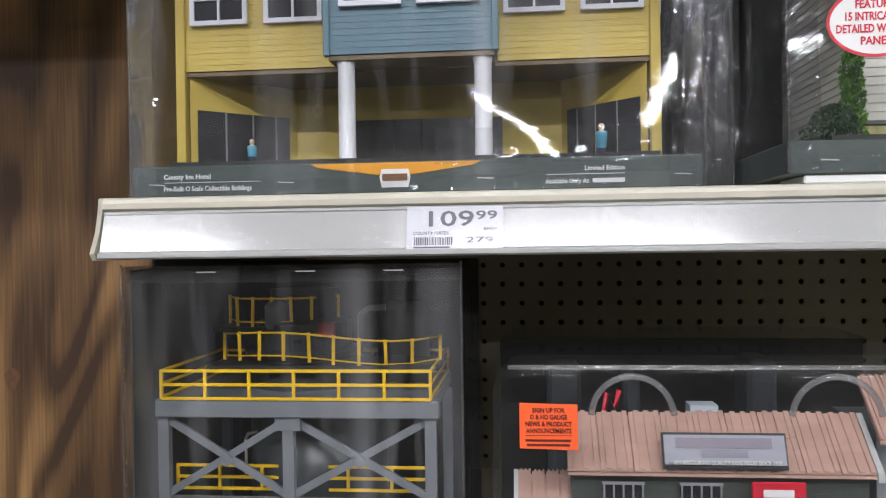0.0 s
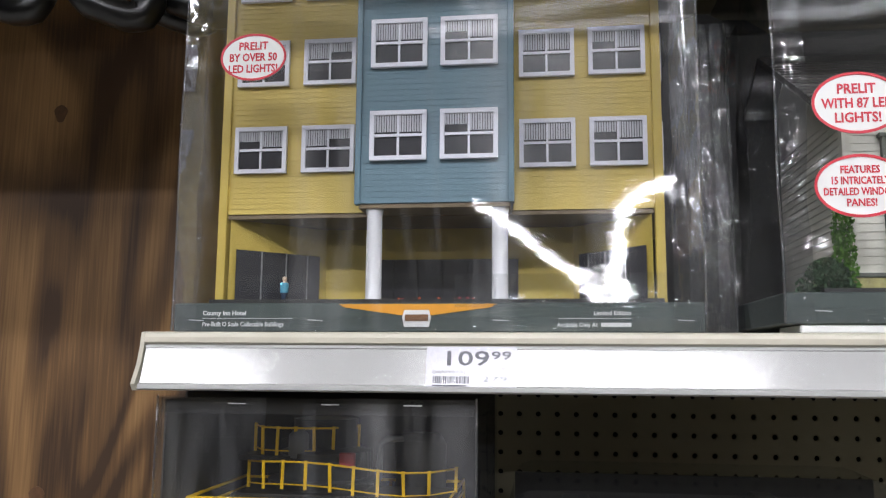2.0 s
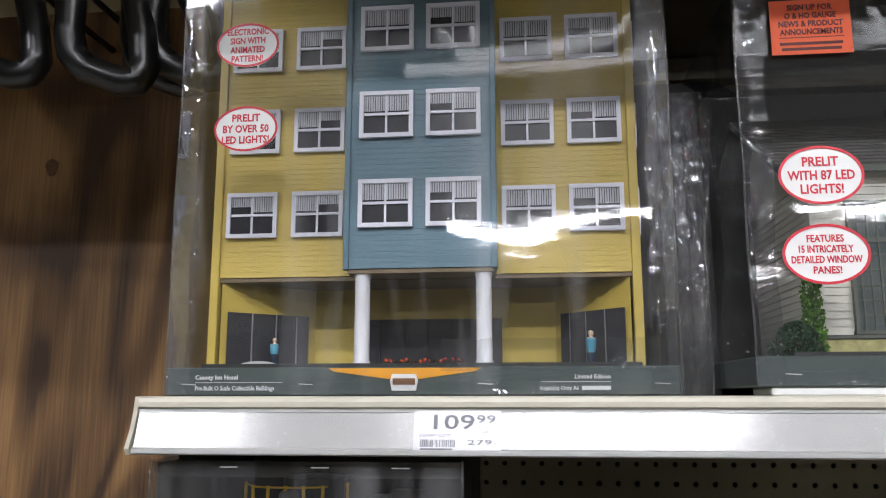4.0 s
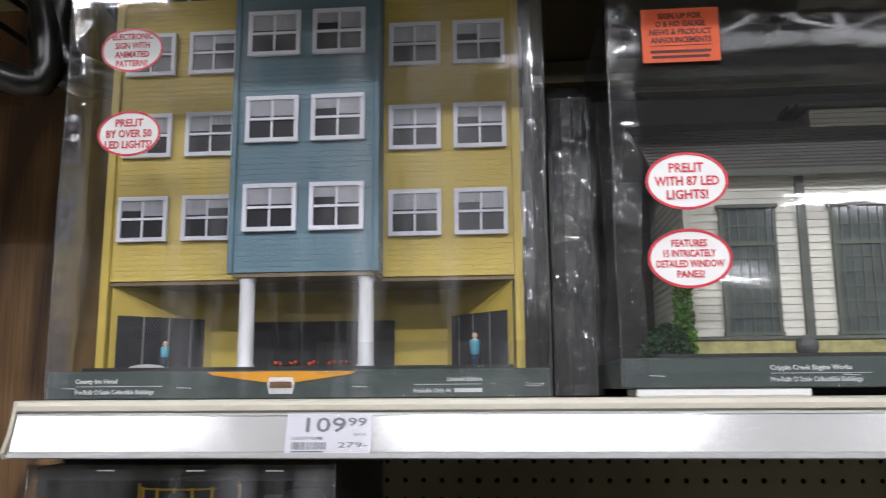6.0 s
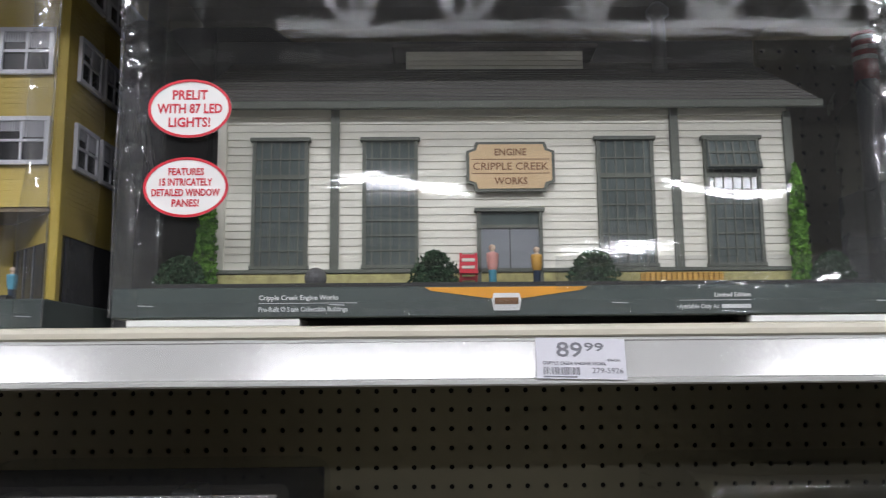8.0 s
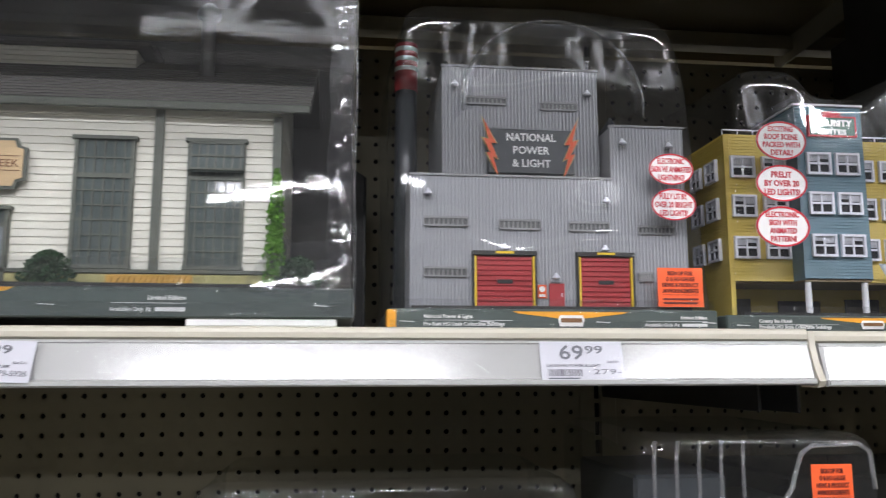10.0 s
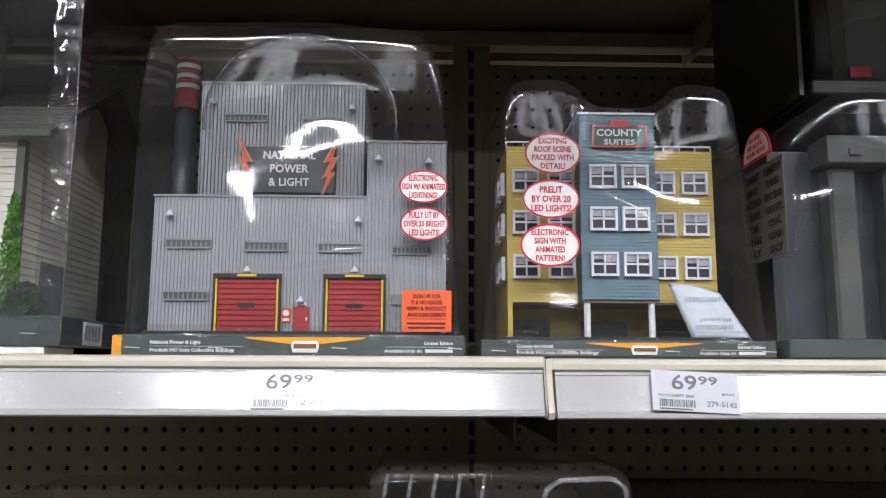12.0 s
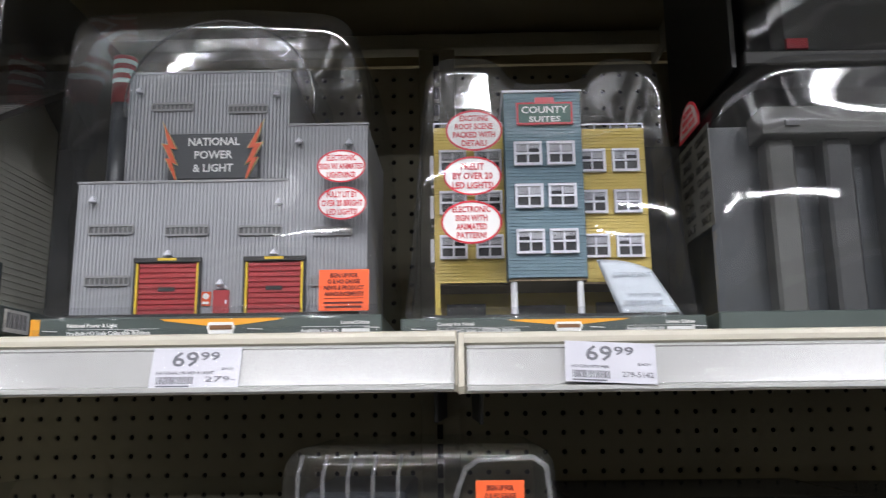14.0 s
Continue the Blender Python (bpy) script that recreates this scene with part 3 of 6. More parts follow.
bk = bmesh.new()
for x in (1.7885, 1.7915):
    vs = [bk.verts.new((x, yy, zz)) for yy, zz in ((0.545, 1.984), (0.545, 1.945), (0.12, 1.955), (0.02, 1.978), (0.02, 1.984))]
    bk.faces.new(vs)
for i in range(5):
    bk.verts.ensure_lookup_table()
    bk.faces.new((bk.verts[i], bk.verts[(i + 1) % 5], bk.verts[5 + (i + 1) % 5], bk.verts[5 + i]))
bmesh.ops.recalc_face_normals(bk, faces=bk.faces)
tagged(part("shelf_bracket", bk, M_PEG, None), "painted steel bracket under the top shelf", "bracket")

# plywood end panel and the pale post beside it
ply = part("wall_plywood", boxes((-1.25, -0.033, BACK_Y, BACK_Y + 0.018, 0, 2.9), bevel=0.002), M_PLY, None)
tagged(ply, "unfinished pine plywood panel with vertical grain and knots", "plywood panel", kind="structure")
ORIGIN[ply] = Vector()
for kx, kz, kr in ((-0.411, 1.281, 0.011), (-0.417, 1.851, 0.010)):
    bm = plate([(kx + kr * (1 + 0.2 * math.sin(3 * a)) * math.cos(a), kz + 1.4 * kr * math.sin(a)) for a in [k * math.tau / 18 for k in range(18)]], BACK_Y - 0.0008, BACK_Y + 0.002)
    part("knot", bm, M_KNOT, ply)


def hanging_loop(x, y, z, w, h, lean):
    t = thing("rubber_loop", (x, y, z), "thick glossy black rubber-coated hanger loop in front of plywood", "hanger", "black hanger loops")
    shape = ((-0.5, 1.0), (-0.52, 0.45), (-0.46, 0.25), (-0.3, 0.12), (0.25, -0.02), (0.42, 0.0), (0.5, 0.12), (0.42, 0.45), (0.30, 0.75), (0.1, 1.0), (0.05, 1.5))
    pts = []
    for i in range(len(shape) - 1):
        for k in range(4):
            f = k / 4
            a, b = shape[i], shape[i + 1]
            pts.append((x + w * (a[0] + f * (b[0] - a[0])), y + lean * (i + f) / 11, z + h * (a[1] + f * (b[1] - a[1]))))
    part("loop", tube(pts, 0.0165, 12), M_RUBBER, t, smooth=True)
    part("hook", tube([(x, y + lean * 0.5, z + h * 1.0), (x, y + 0.03, z + h * 1.45), (x, BACK_Y - 0.001, z + h * 1.5)], 0.005, 8), M_RUBBER, t, smooth=True)


for a in ((-0.285, 0.16, 1.862, 0.10, 0.13, 0.02), (-0.33, 0.10, 1.845, 0.10, 0.13, 0.02), (-0.150, 0.16, 1.850, 0.085, 0.13, 0.03), (-0.105, 0.22, 1.868, 0.085, 0.13, 0.03), (-0.065, 0.19, 1.862, 0.085, 0.13, 0.03)):
    hanging_loop(*a)

# ---- stickers, tags, trays ----


def oval_sticker(parent, cx, y, cz, rx, rz, lines, size):
    s = part("oval_sticker", plate(ellipse(cx, cz, rx, rz), y - 0.0005, y), M_WHITE, parent, "white oval sticker with a red rim")
    part("rim", ring_plate(cx, cz, rx, rz, rz * 0.09, y - 0.0011, y - 0.0006), M_RED, s)
    n = len(lines)
    for i, (w, f) in enumerate(lines):
        z = cz + (n / 2 - i - 0.5) * size * 1.5 - size / 2
        lettering(w, cx, y - 0.0008, z, size, f * 2 * rx, M_RED, s, 0.022)


def orange_sticker(parent, x0, x1, z0, z1, y, lean=0.0):
    s = part("orange_sticker", plate([(x0, z0 + lean), (x1, z0), (x1, z1), (x0, z1 + lean)], y - 0.0005, y), M_STICK, parent, "fluorescent orange sign-up sticker")
    w, h = x1 - x0, z1 - z0
    for i, (t, f) in enumerate((("SIGN UP FOR", 0.56), ("O & HO GAUGE", 0.64), ("NEWS & PRODUCT", 0.80), ("ANNOUNCEMENTS", 0.78))):
        lettering(t, (x0 + x1) / 2, y - 0.0008, z1 - h * (0.19 + 0.15 * i) + lean / 2, h * 0.10, w * f, M_DKRED, s, 0.025)
    part("print_bar", boxes((x0 + 0.1 * w, x1 - 0.1 * w, y - 0.0009, y - 0.0006, z1 - 0.70 * h + lean / 2, z1 - 0.69 * h + lean / 2), (x0 + 0.1 * w, x1 - 0.12 * w, y - 0.0009, y - 0.0006, z1 - 0.83 * h + lean / 2, z1 - 0.78 * h + lean / 2), (x0 + 0.12 * w, x1 - 0.14 * w, y - 0.0009, y - 0.0006, z1 - 0.93 * h + lean / 2, z1 - 0.88 * h + lean / 2)), M_DKRED, s)


def tray_print(tray, x0, x1, y, z0, z1, logo_x, title, scale_name, xt, xr):
    """Print along the front of a card tray: title, wedge, badge and bars."""
    h = z1 - z0
    ws = 0.063 if scale_name == "O" else 0.050
    part("orange_wedge", plate([(logo_x - ws, z1 - 0.001), (logo_x - ws * 0.92, z1 - h * 0.16), (logo_x - ws * 0.2, z1 - h * 0.42), (logo_x + ws * 0.2, z1 - h * 0.42), (logo_x + ws * 0.92, z1 - h * 0.16), (logo_x + ws, z1 - 0.001)], y - 0.0006, y - 0.0001), M_ORANGE, tray)
    bw = 0.0115
    b = part("badge", plate([(logo_x - bw * 0.85, z0 + h * 0.18), (logo_x + bw * 0.85, z0 + h * 0.18), (logo_x + bw, z0 + h * 0.5), (logo_x + bw * 0.85, z0 + h * 0.75), (logo_x - bw * 0.85, z0 + h * 0.75), (logo_x - bw, z0 + h * 0.5)], y - 0.0013, y - 0.0007), M_WHITE, tray, "plain white badge with a dark bar")
    part("badge_bar", boxes((logo_x - bw * 0.8, logo_x + bw * 0.8, y - 0.0017, y - 0.0014, z0 + h * 0.38, z0 + h * 0.60)), M_BROWN, b)
    cap = 0.0036 if scale_name == "O" else 0.0030
    lettering(title, xt, y - 0.0006, z0 + h * 0.58, cap, 0, M_WHITE, tray, 0.02, "LEFT")
    part("print_line", boxes((xt, xt + 0.075, y - 0.0006, y - 0.0001, z0 + h * 0.46, z0 + h * 0.48)), M_WHITE, tray)
    lettering("Pre-Built " + scale_name + " Scale Collectible Buildings", xt, y - 0.0006, z0 + h * 0.20, cap, 0.068, M_WHITE, tray, 0.025, "LEFT")
    lettering("Limited Edition", xr, y - 0.0006, z0 + h * 0.58, cap * 0.9, 0, M_WHITE, tray, 0.02, "RIGHT")
    part("print_line", boxes((xr - 0.055, xr, y - 0.0006, y - 0.0001, z0 + h * 0.46, z0 + h * 0.48)), M_WHITE, tray)
    lettering("Available Only At", xr - 0.025, y - 0.0006, z0 + h * 0.20, cap * 0.9, 0.031, M_WHITE, tray, 0.02, "RIGHT")
    part("print_bar", boxes((xr - 0.0225, xr, y - 0.0006, y - 0.0001, z0 + h * 0.20, z0 + h * 0.20 + cap * 0.85)), M_WHITE, tray)
    w = x1 - x0
    for fx in (0.035, 0.27, 0.62, 0.95):
        beam_bm = bmesh.new()
        zz = z0 + h * 0.42
        beam(beam_bm, (x0 + w * fx, y - 0.001, zz), (x0 + w * fx + 0.012, y - 0.001, zz - 0.0006), 0.0007, 0.0006)
        part("staple", beam_bm, M_WHITE, tray)


def price_tag(x, w, price, cents, line, number, lean=0.0, proud=0.0):
    z = SHELF_Z - 0.0115
    t = thing("price_tag", (x + w / 2, -0.0062 - proud, z), "white paper price tag with dark print in the shelf channel", "price tag", "price tags")
    o = ORIGIN[t]
    h = 0.0315
    y = o.y
    card = part("card", boxes((x, x + w, y - 0.0004, y, z - h, z)), M_TAG, t)
    lettering(price, x + w * (0.52 if len(price) < 3 else 0.70), y - 0.0007, z - h * 0.46, h * 0.36, w * (0.29 if len(price) < 3 else 0.47), M_INK, card, 0.012, "RIGHT")
    lettering(cents, x + w * (0.54 if len(price) < 3 else 0.72), y - 0.0007, z - h * 0.31, h * 0.20, w * 0.22, M_INK, card, 0.012, "LEFT")
    lettering("EACH", x + w * 0.80, y - 0.0007, z - h * 0.56, h * 0.06, w * 0.13, M_INK, card, 0.0, "LEFT")
    lettering(line, x + w * 0.07, y - 0.0007, z - h * 0.66, h * 0.075, 0, M_INK, card, 0.0, "LEFT")
    lettering(number, x + w * 0.62, y - 0.0007, z - h * 0.85, h * 0.13, w * 0.34, M_INK, card, 0.0, "LEFT")
    bm = bmesh.new()
    rng = random.Random(len(line))
    bx = x + w * 0.08
    while bx < x + w * 0.48:
        bw = rng.choice((0.0004, 0.0007, 0.0011))
        put_box(bm, bx, bx + bw, y - 0.0007, y - 0.00045, z - h * 0.90, z - h * 0.72)
        bx += bw + rng.choice((0.0004, 0.0007))
    tagged(part("bar_code", bm, M_INK, card), kind="stuff")
    part("print_bar", boxes((x + w * 0.08, x + w * 0.45, y - 0.0007, y - 0.00045, z - h * 0.97, z - h * 0.935)), M_INK, card)
    t.rotation_euler = (-radians(17.0), radians(lean), 0)


price_tag(0.229, 0.068, "109", "99", "COUNTY SUITES", "279-")
price_tag(0.816, 0.067, "89", "99", "CRIPPLE CREEK ENGINE WORK", "279-5926", 1.5, 0.0026)
price_tag(1.259, 0.067, "69", "99", "NATIONAL POWER & LIGHT", "279-")
price_tag(1.568, 0.067, "69", "99", "HO COUNTY INN", "279-5142", 3.0, 0.0026)


def film_box(name, x0, x1, y0, y1, z0, z1, tray_h, label, title, scale_name, logo_x, group, seed, xt, xr, raise_z=0.0, back=None, creases=(), shape=None):
    """A carton tray with a tall clear film cover."""
    b = thing(name, ((x0 + x1) / 2, (y0 + y1) / 2, z0), label, "model box", group)
    zt = z0 + raise_z + tray_h
    tr = part("tray", boxes((x0 + 0.001, x1 - 0.001, y0 + 0.002, y1, z0 + raise_z, zt), bevel=0.0012), M_CARD, b, "dark green printed card tray")
    part("tray_edge", boxes((x0 + 0.03, x1 - 0.03, y0 + 0.003, y0 + 0.012, zt, zt + 0.003)), M_BLACK, b)
    tray_print(tr, x0, x1, y0 + 0.002, z0 + raise_z, zt, logo_x, title, scale_name, xt, xr)
    part("back_card", boxes((x0 + 0.002, x1 - 0.002, y1 - 0.003, y1, zt, z1), bevel=0.001), back or M_GREYCARD, b)
    clear(part("film_front", film_sheet(x0, x1, y0, z0 + raise_z + 0.001, z1, 0.0003 if x1 < 0.5 else 0.001, seed, calm=0.25, shape=shape), M_SLACK if x1 < 0.5 else M_FILM, b, "slack shiny clear film", smooth=True))
    for x, sd in ((x0, 1), (x1, -1)):
        clear(part("film_side", side_sheet(x, y0, y1, z0 + raise_z + 0.001, z1, 0.003, seed + sd), M_SIDE, b, smooth=True))
        clear(part("film_fold", tube([(x + sd * 0.0005 + 0.0006 * math.sin(k), y0 - 0.0002, z0 + raise_z + 0.001 + (z1 - z0 - raise_z) * k / 14) for k in range(15)], 0.0011, 6), M_EDGE, b, smooth=True))
        clear(part("film_flap", side_strip(x, sd, y0 - 0.0012, z0 + raise_z + 0.001, z1, seed + sd), M_CRINKLE, b, "crinkled clear film at the corner", smooth=True))
    clear(part("film_hem", crumple(x0 + 0.004, x1 - 0.004, y0 - 0.0012, z0 + raise_z + 0.0012, z0 + raise_z + 0.012, 0.0016, seed, 90), M_FILM, b, smooth=True))
    clear(part("film_hem", crumple(x0 + (x1 - x0) * 0.55, x1 - 0.004, y0 - 0.0012, zt - 0.004, zt + 0.022, 0.003, seed + 4, 50), M_FILM, b, smooth=True))
    for k, (p, q, w, lo, hi) in enumerate(creases):
        clear(part("film_crease", crease(p, q, y0 - 0.007, w, lo, hi, seed + k), M_FILM, b, "taut crease in the film", smooth=True))
    clear(part("film_top", boxes((x0, x1, y0, y1, z1, z1 + 0.0006)), M_SIDE, b))
    return b


def side_strip(x, sd, y0, z0, z1, seed, n=130, m=6):
    """The crinkled, glued overlap of film inside each front corner."""
    bm = bmesh.new()
    prev = None
    for k in range(n + 1):
        z = z0 + (z1 - z0) * k / n
        w = 0.020 + 0.004 * noise.noise(Vector((z * 20, seed, x)))
        row = []
        for i in range(m + 1):
            f = i / m
            e = math.sin(math.pi * f)
            d = 0.0032 * noise.noise(Vector((f * 2.2, z * 34, seed + x * 7))) + 0.0014 * noise.noise(Vector((f * 4.5, z * 95, seed + 3)))
            row.append(bm.verts.new((x + sd * (0.002 + w * f), y0 + 0.0012 - e * abs(d), z)))
        if prev:
            for i in range(m):
                bm.faces.new((prev[i], prev[i + 1], row[i + 1], row[i]))
        prev = row
    return bm


# ---- model windows ----


def window_meshes(w, h, frame, bar, kind):
    """Meshes of one sash window centred on its own origin: frame, pane and curtain."""
    bm = bmesh.new()
    d = 0.003
    for q in ((-w / 2, w / 2, h / 2 - frame, h / 2), (-w / 2, w / 2, -h / 2, -h / 2 + frame), (-w / 2, -w / 2 + frame, -h / 2 + frame, h / 2 - frame), (w / 2 - frame, w / 2, -h / 2 + frame, h / 2 - frame)):
        put_box(bm, q[0], q[1], -d, 0.0005, q[2], q[3])
    put_box(bm, -w / 2 + frame, w / 2 - frame, -d * 0.8, 0, -bar * 0.6, bar * 0.6)
    put_box(bm, -bar / 2, bar / 2, -d * 0.75, 0, -h / 2 + frame, h / 2 - frame)
    fr = bpy.data.meshes.new("frame")
    bm.to_mesh(fr)
    fr.materials.append(M_TRIM)
    bm.clear()
    put_box(bm, -w / 2 + frame * 0.8, w / 2 - frame * 0.8, -0.0008, 0.0004, -h / 2 + frame * 0.8, h / 2 - frame * 0.8)
    pa = bpy.data.meshes.new("pane")
    bm.to_mesh(pa)
    pa.materials.append(M_PANE)
    cs = []
    for v in range(3):
        bm.clear()
        n = 9
        for s in (-1, 1):
            xa = (0 if s > 0 else -w / 2 + frame) + bar / 2 * (s > 0)
            xb = (w / 2 - frame if s > 0 else 0) - bar / 2 * (s < 0)
            drop = (0.93, 0.6, 0.93)[v] if s < 0 else (0.93, 0.93, 0.55)[v]
            zt = h / 2 - frame
            for i in range(n):
                u0, u1 = xa + (xb - xa) * i / n, xa + (xb - xa) * (i + 0.72) / n
                put_box(bm, u0, u1, -0.0015, -0.001, zt - (zt - bar) * drop, zt)
        c = bpy.data.meshes.new("curtain")
        bm.to_mesh(c)
        c.materials.append(M_BLIND)
        cs.append(c)
    bm.free()
    return fr, pa, cs


def sash(parent, meshes, x, y, z, v, turn=0.0):
    """One window: frame, with pane and curtain under it. x, z: its middle."""
    o = ORIGIN[parent]
    w = link_mesh("window", meshes[0], parent, "", (x - o.x, y - o.y, z - o.z))
    w.rotation_euler = (0, 0, turn)
    for nm, me in (("pane", meshes[1]), ("curtain", meshes[2][v % 3])):
        c = new(nm, me)
        c.parent = w
    return w


WIN_O = window_meshes(0.0485, 0.043, 0.0038, 0.0019, "o")
WIN_HO = window_meshes(0.0245, 0.0215, 0.0022, 0.0015, "ho")


def figurine(x, y, z, h, body, legs, label):
    """A small painted toy figure as one plain turned shape."""
    bm = lathe(x, y, [(h * 0.08, z), (h * 0.09, z + h * 0.42), (h * 0.12, z + h * 0.5), (h * 0.14, z + h * 0.74), (h * 0.13, z + h * 0.80), (h * 0.05, z + h * 0.83), (h * 0.05, z + h * 0.86), (h * 0.075, z + h * 0.9), (h * 0.07, z + h * 0.97), (h * 0.02, z + h)], 10)
    o = part("figurine", bm, body, None, smooth=True)
    o.data.materials.append(legs)
    o.data.materials.append(M_SKIN)
    for p in o.data.polygons:
        c = p.center.z - z
        p.material_index = 1 if c < h * 0.46 else (2 if c > h * 0.815 else 0)
    return tagged(o, label, "figurine", "toy figures")


# ---- O-scale hotel ----


def model_hotel():
    b = thing("model_hotel", (0.222, 0.16, 1.524), "yellow and blue-grey clapboard model hotel inside clear film", "model building", "model buildings")
    z0, zs, zt = 1.524, 1.608, 1.886
    for nm, xa, xb in (("wing_wall", 0.034, 0.163), ("wing_wall", 0.2895, 0.411)):
        part(nm, siding(xa, xb, 0.072, zs, zt, 0.0049, 0.00035), M_YELLOW, b, "yellow clapboard wall")
    for xa, xb in ((0.026, 0.034), (0.411, 0.419)):
        part("corner_board", boxes((xa, xb, 0.069, 0.078, z0, zt), bevel=0.0006), M_YELLOW, b)
    part("tower_wall", siding(0.162, 0.2915, 0.036, zs + 0.001, 1.948, 0.0049, 0.00035), M_BLUE, b, "blue-grey clapboard wall")
    for x, o in ((0.162, -1), (0.2915, 1)):
        part("tower_side", side_siding(0.0365, 0.075, x, zs + 0.001, 1.948, 0.0049, o, 0.0008), M_BLUE, b)
        part("corner_board", boxes((x - 0.0025, x + 0.0025, 0.0335, 0.040, zs, 1.948), bevel=0.0005), M_BLUE, b)
    part("side_wall", side_siding(0.078, 0.255, 0.418, zs, zt, 0.0049, 1, 0.00035), M_YELLOW, b)
    part("side_wall", side_siding(0.078, 0.255, 0.027, zs, zt, 0.0049, -1, 0.00035), M_YELLOW, b)
    part("side_base", boxes((0.412, 0.418, 0.078, 0.255, 1.585, zs), (0.412, 0.418, 0.235, 0.255, z0, 1.585)), M_YELLOW, b)
    part("side_base", boxes((0.027, 0.033, 0.078, 0.255, z0, zs)), M_YELLOW, b)
    part("side_glazing", boxes((0.413, 0.4165, 0.095, 0.235, z0, 1.585)), M_DOOR, b)
    part("rear_wall", boxes((0.027, 0.418, 0.255, 0.26, z0, zt)), M_YELLOW, b)
    part("soffit", boxes((0.034, 0.411, 0.073, 0.16, zs - 0.004, zs - 0.0005), (0.163, 0.2905, 0.037, 0.073, zs - 0.003, zs + 0.0005)), M_CEIL, b)
    part("lobby_wall", boxes((0.108, 0.345, 0.14, 0.146, z0, zs - 0.004)), M_YELLOW, b)
    part("lobby_glazing", boxes((0.150, 0.293, 0.1375, 0.1397, z0, 1.574)), M_DOOR, b)
    for i in range(7):
        x = 0.150 + i * 0.0238
        part("glazing_bar", boxes((x - 0.0007, x + 0.0007, 0.1363, 0.1374, z0, 1.574)), M_BLACK, b)
    # slanting side walls of the entrance with dark glazing
    for xa, xb in ((0.036, 0.108), (0.409, 0.345)):
        bm = bmesh.new()
        def quad(f0, f1, za, zb, off):
            pts = []
            for f, z in ((f0, za), (f1, za), (f1, zb), (f0, zb)):
                pts.append((xa + (xb - xa) * f, 0.074 + 0.066 * f - off, z))
            vs = [bm.verts.new(p) for p in pts] + [bm.verts.new((p[0], p[1] + 0.003, p[2])) for p in pts]
            for q in ((0, 1, 2, 3), (7, 6, 5, 4), (0, 4, 5, 1), (1, 5, 6, 2), (2, 6, 7, 3), (3, 7, 4, 0)):
                bm.faces.new([vs[k] for k in q])
            bmesh.ops.recalc_face_normals(bm, faces=bm.faces)
        quad(0, 1, z0, zs - 0.004, 0)
        part("entrance_wall", bm, M_YELLOW, b)
        bm = bmesh.new()
        quad(0.08, 0.93, z0, 1.577, 0.0035)
        g = part("entrance_glazing", bm, M_DOOR, b)
        for f in (0.33, 0.58, 0.8):
            bm = bmesh.new()
            quad(f, f + 0.012, z0, 1.577, 0.005)
            part("glazing_bar", bm, M_FRAME, g)
    for x in (0.175, 0.2815):
        part("column", lathe(x, 0.046, [(0.0085, z0), (0.0085, z0 + 0.003), (0.0068, z0 + 0.006), (0.0066, zs - 0.008), (0.0075, zs - 0.005), (0.0078, zs - 0.001)], 20), M_COL, b, "round white porch column", smooth=True)
    bed = bmesh.new()
    rng = random.Random(5)
    for i in range(46):
        x = rng.uniform(0.186, 0.276)
        bmesh.ops.create_icosphere(bed, subdivisions=1, radius=rng.uniform(0.0012, 0.0026), matrix=Matrix.Translation((x, rng.uniform(0.095, 0.115), z0 + 0.004 + rng.uniform(0, 0.004))))
    part("planter", boxes((0.183, 0.279, 0.092, 0.118, z0, z0 + 0.005)), M_BROWN, b)
    part("flower_bed", bed, M_SOIL, b, "dark toy planting")
    for i in range(14):
        bm = bmesh.new()
        bmesh.ops.create_icosphere(bm, subdivisions=1, radius=rng.uniform(0.0011, 0.0021), matrix=Matrix.Translation((rng.uniform(0.188, 0.274), 0.094, z0 + 0.007 + rng.uniform(0, 0.003))))
        part("flower", bm, M_BOLT if i % 3 else M_REDDOOR, b)
    rows = (1.6665, 1.748, 1.830)
    k = 0
    for j, z in enumerate(rows):
        for x in (0.0635, 0.126, 0.3215, 0.382):
            k += 1
            sash(b, WIN_O, x, 0.0705, z, k)
        for x in (0.1965, 0.2565):
            k += 1
            sash(b, WIN_O, x, 0.0345, z, k + 1)
        for y in (0.112, 0.168, 0.222):
            k += 1
            sash(b, WIN_O, 0.4195, y, z, k, radians(90))
    part("roof", boxes((0.03, 0.415, 0.076, 0.255, zt - 0.004, zt)), M_ROOF, b)
    for xa, xb in ((0.032, 0.16), (0.294, 0.413)):
        bm = bmesh.new()
        put_box(bm, xa, xb, 0.074, 0.0755, zt + 0.0125, zt + 0.0145)
        n = 4
        for i in range(n + 1):
            x = xa + (xb - xa) * i / n
            put_box(bm, x - 0.001, x + 0.001, 0.074, 0.0755, zt, zt + 0.0125)
        part("roof_railing", bm, M_TRIM, b)
    part("tower_roof", boxes((0.160, 0.2935, 0.034, 0.16, 1.948, 1.952)), M_BLUE, b)
    part("tower_back", boxes((0.165, 0.288, 0.075, 0.155, zt, 1.947)), M_BLUE, b)
    sg = part("roof_sign", plate([(0.178, 1.872), (0.275, 1.872), (0.275, 1.900), (0.245, 1.912), (0.21, 1.912), (0.178, 1.900)], 0.0315, 0.0345), M_GREEN, b, "green hotel sign with a red outline")
    part("sign_rim", boxes((0.176, 0.277, 0.031, 0.0345, 1.8705, 1.873), (0.176, 0.1785, 0.031, 0.0345, 1.873, 1.901), (0.2745, 0.277, 0.031, 0.0345, 1.873, 1.901)), M_RED, sg)
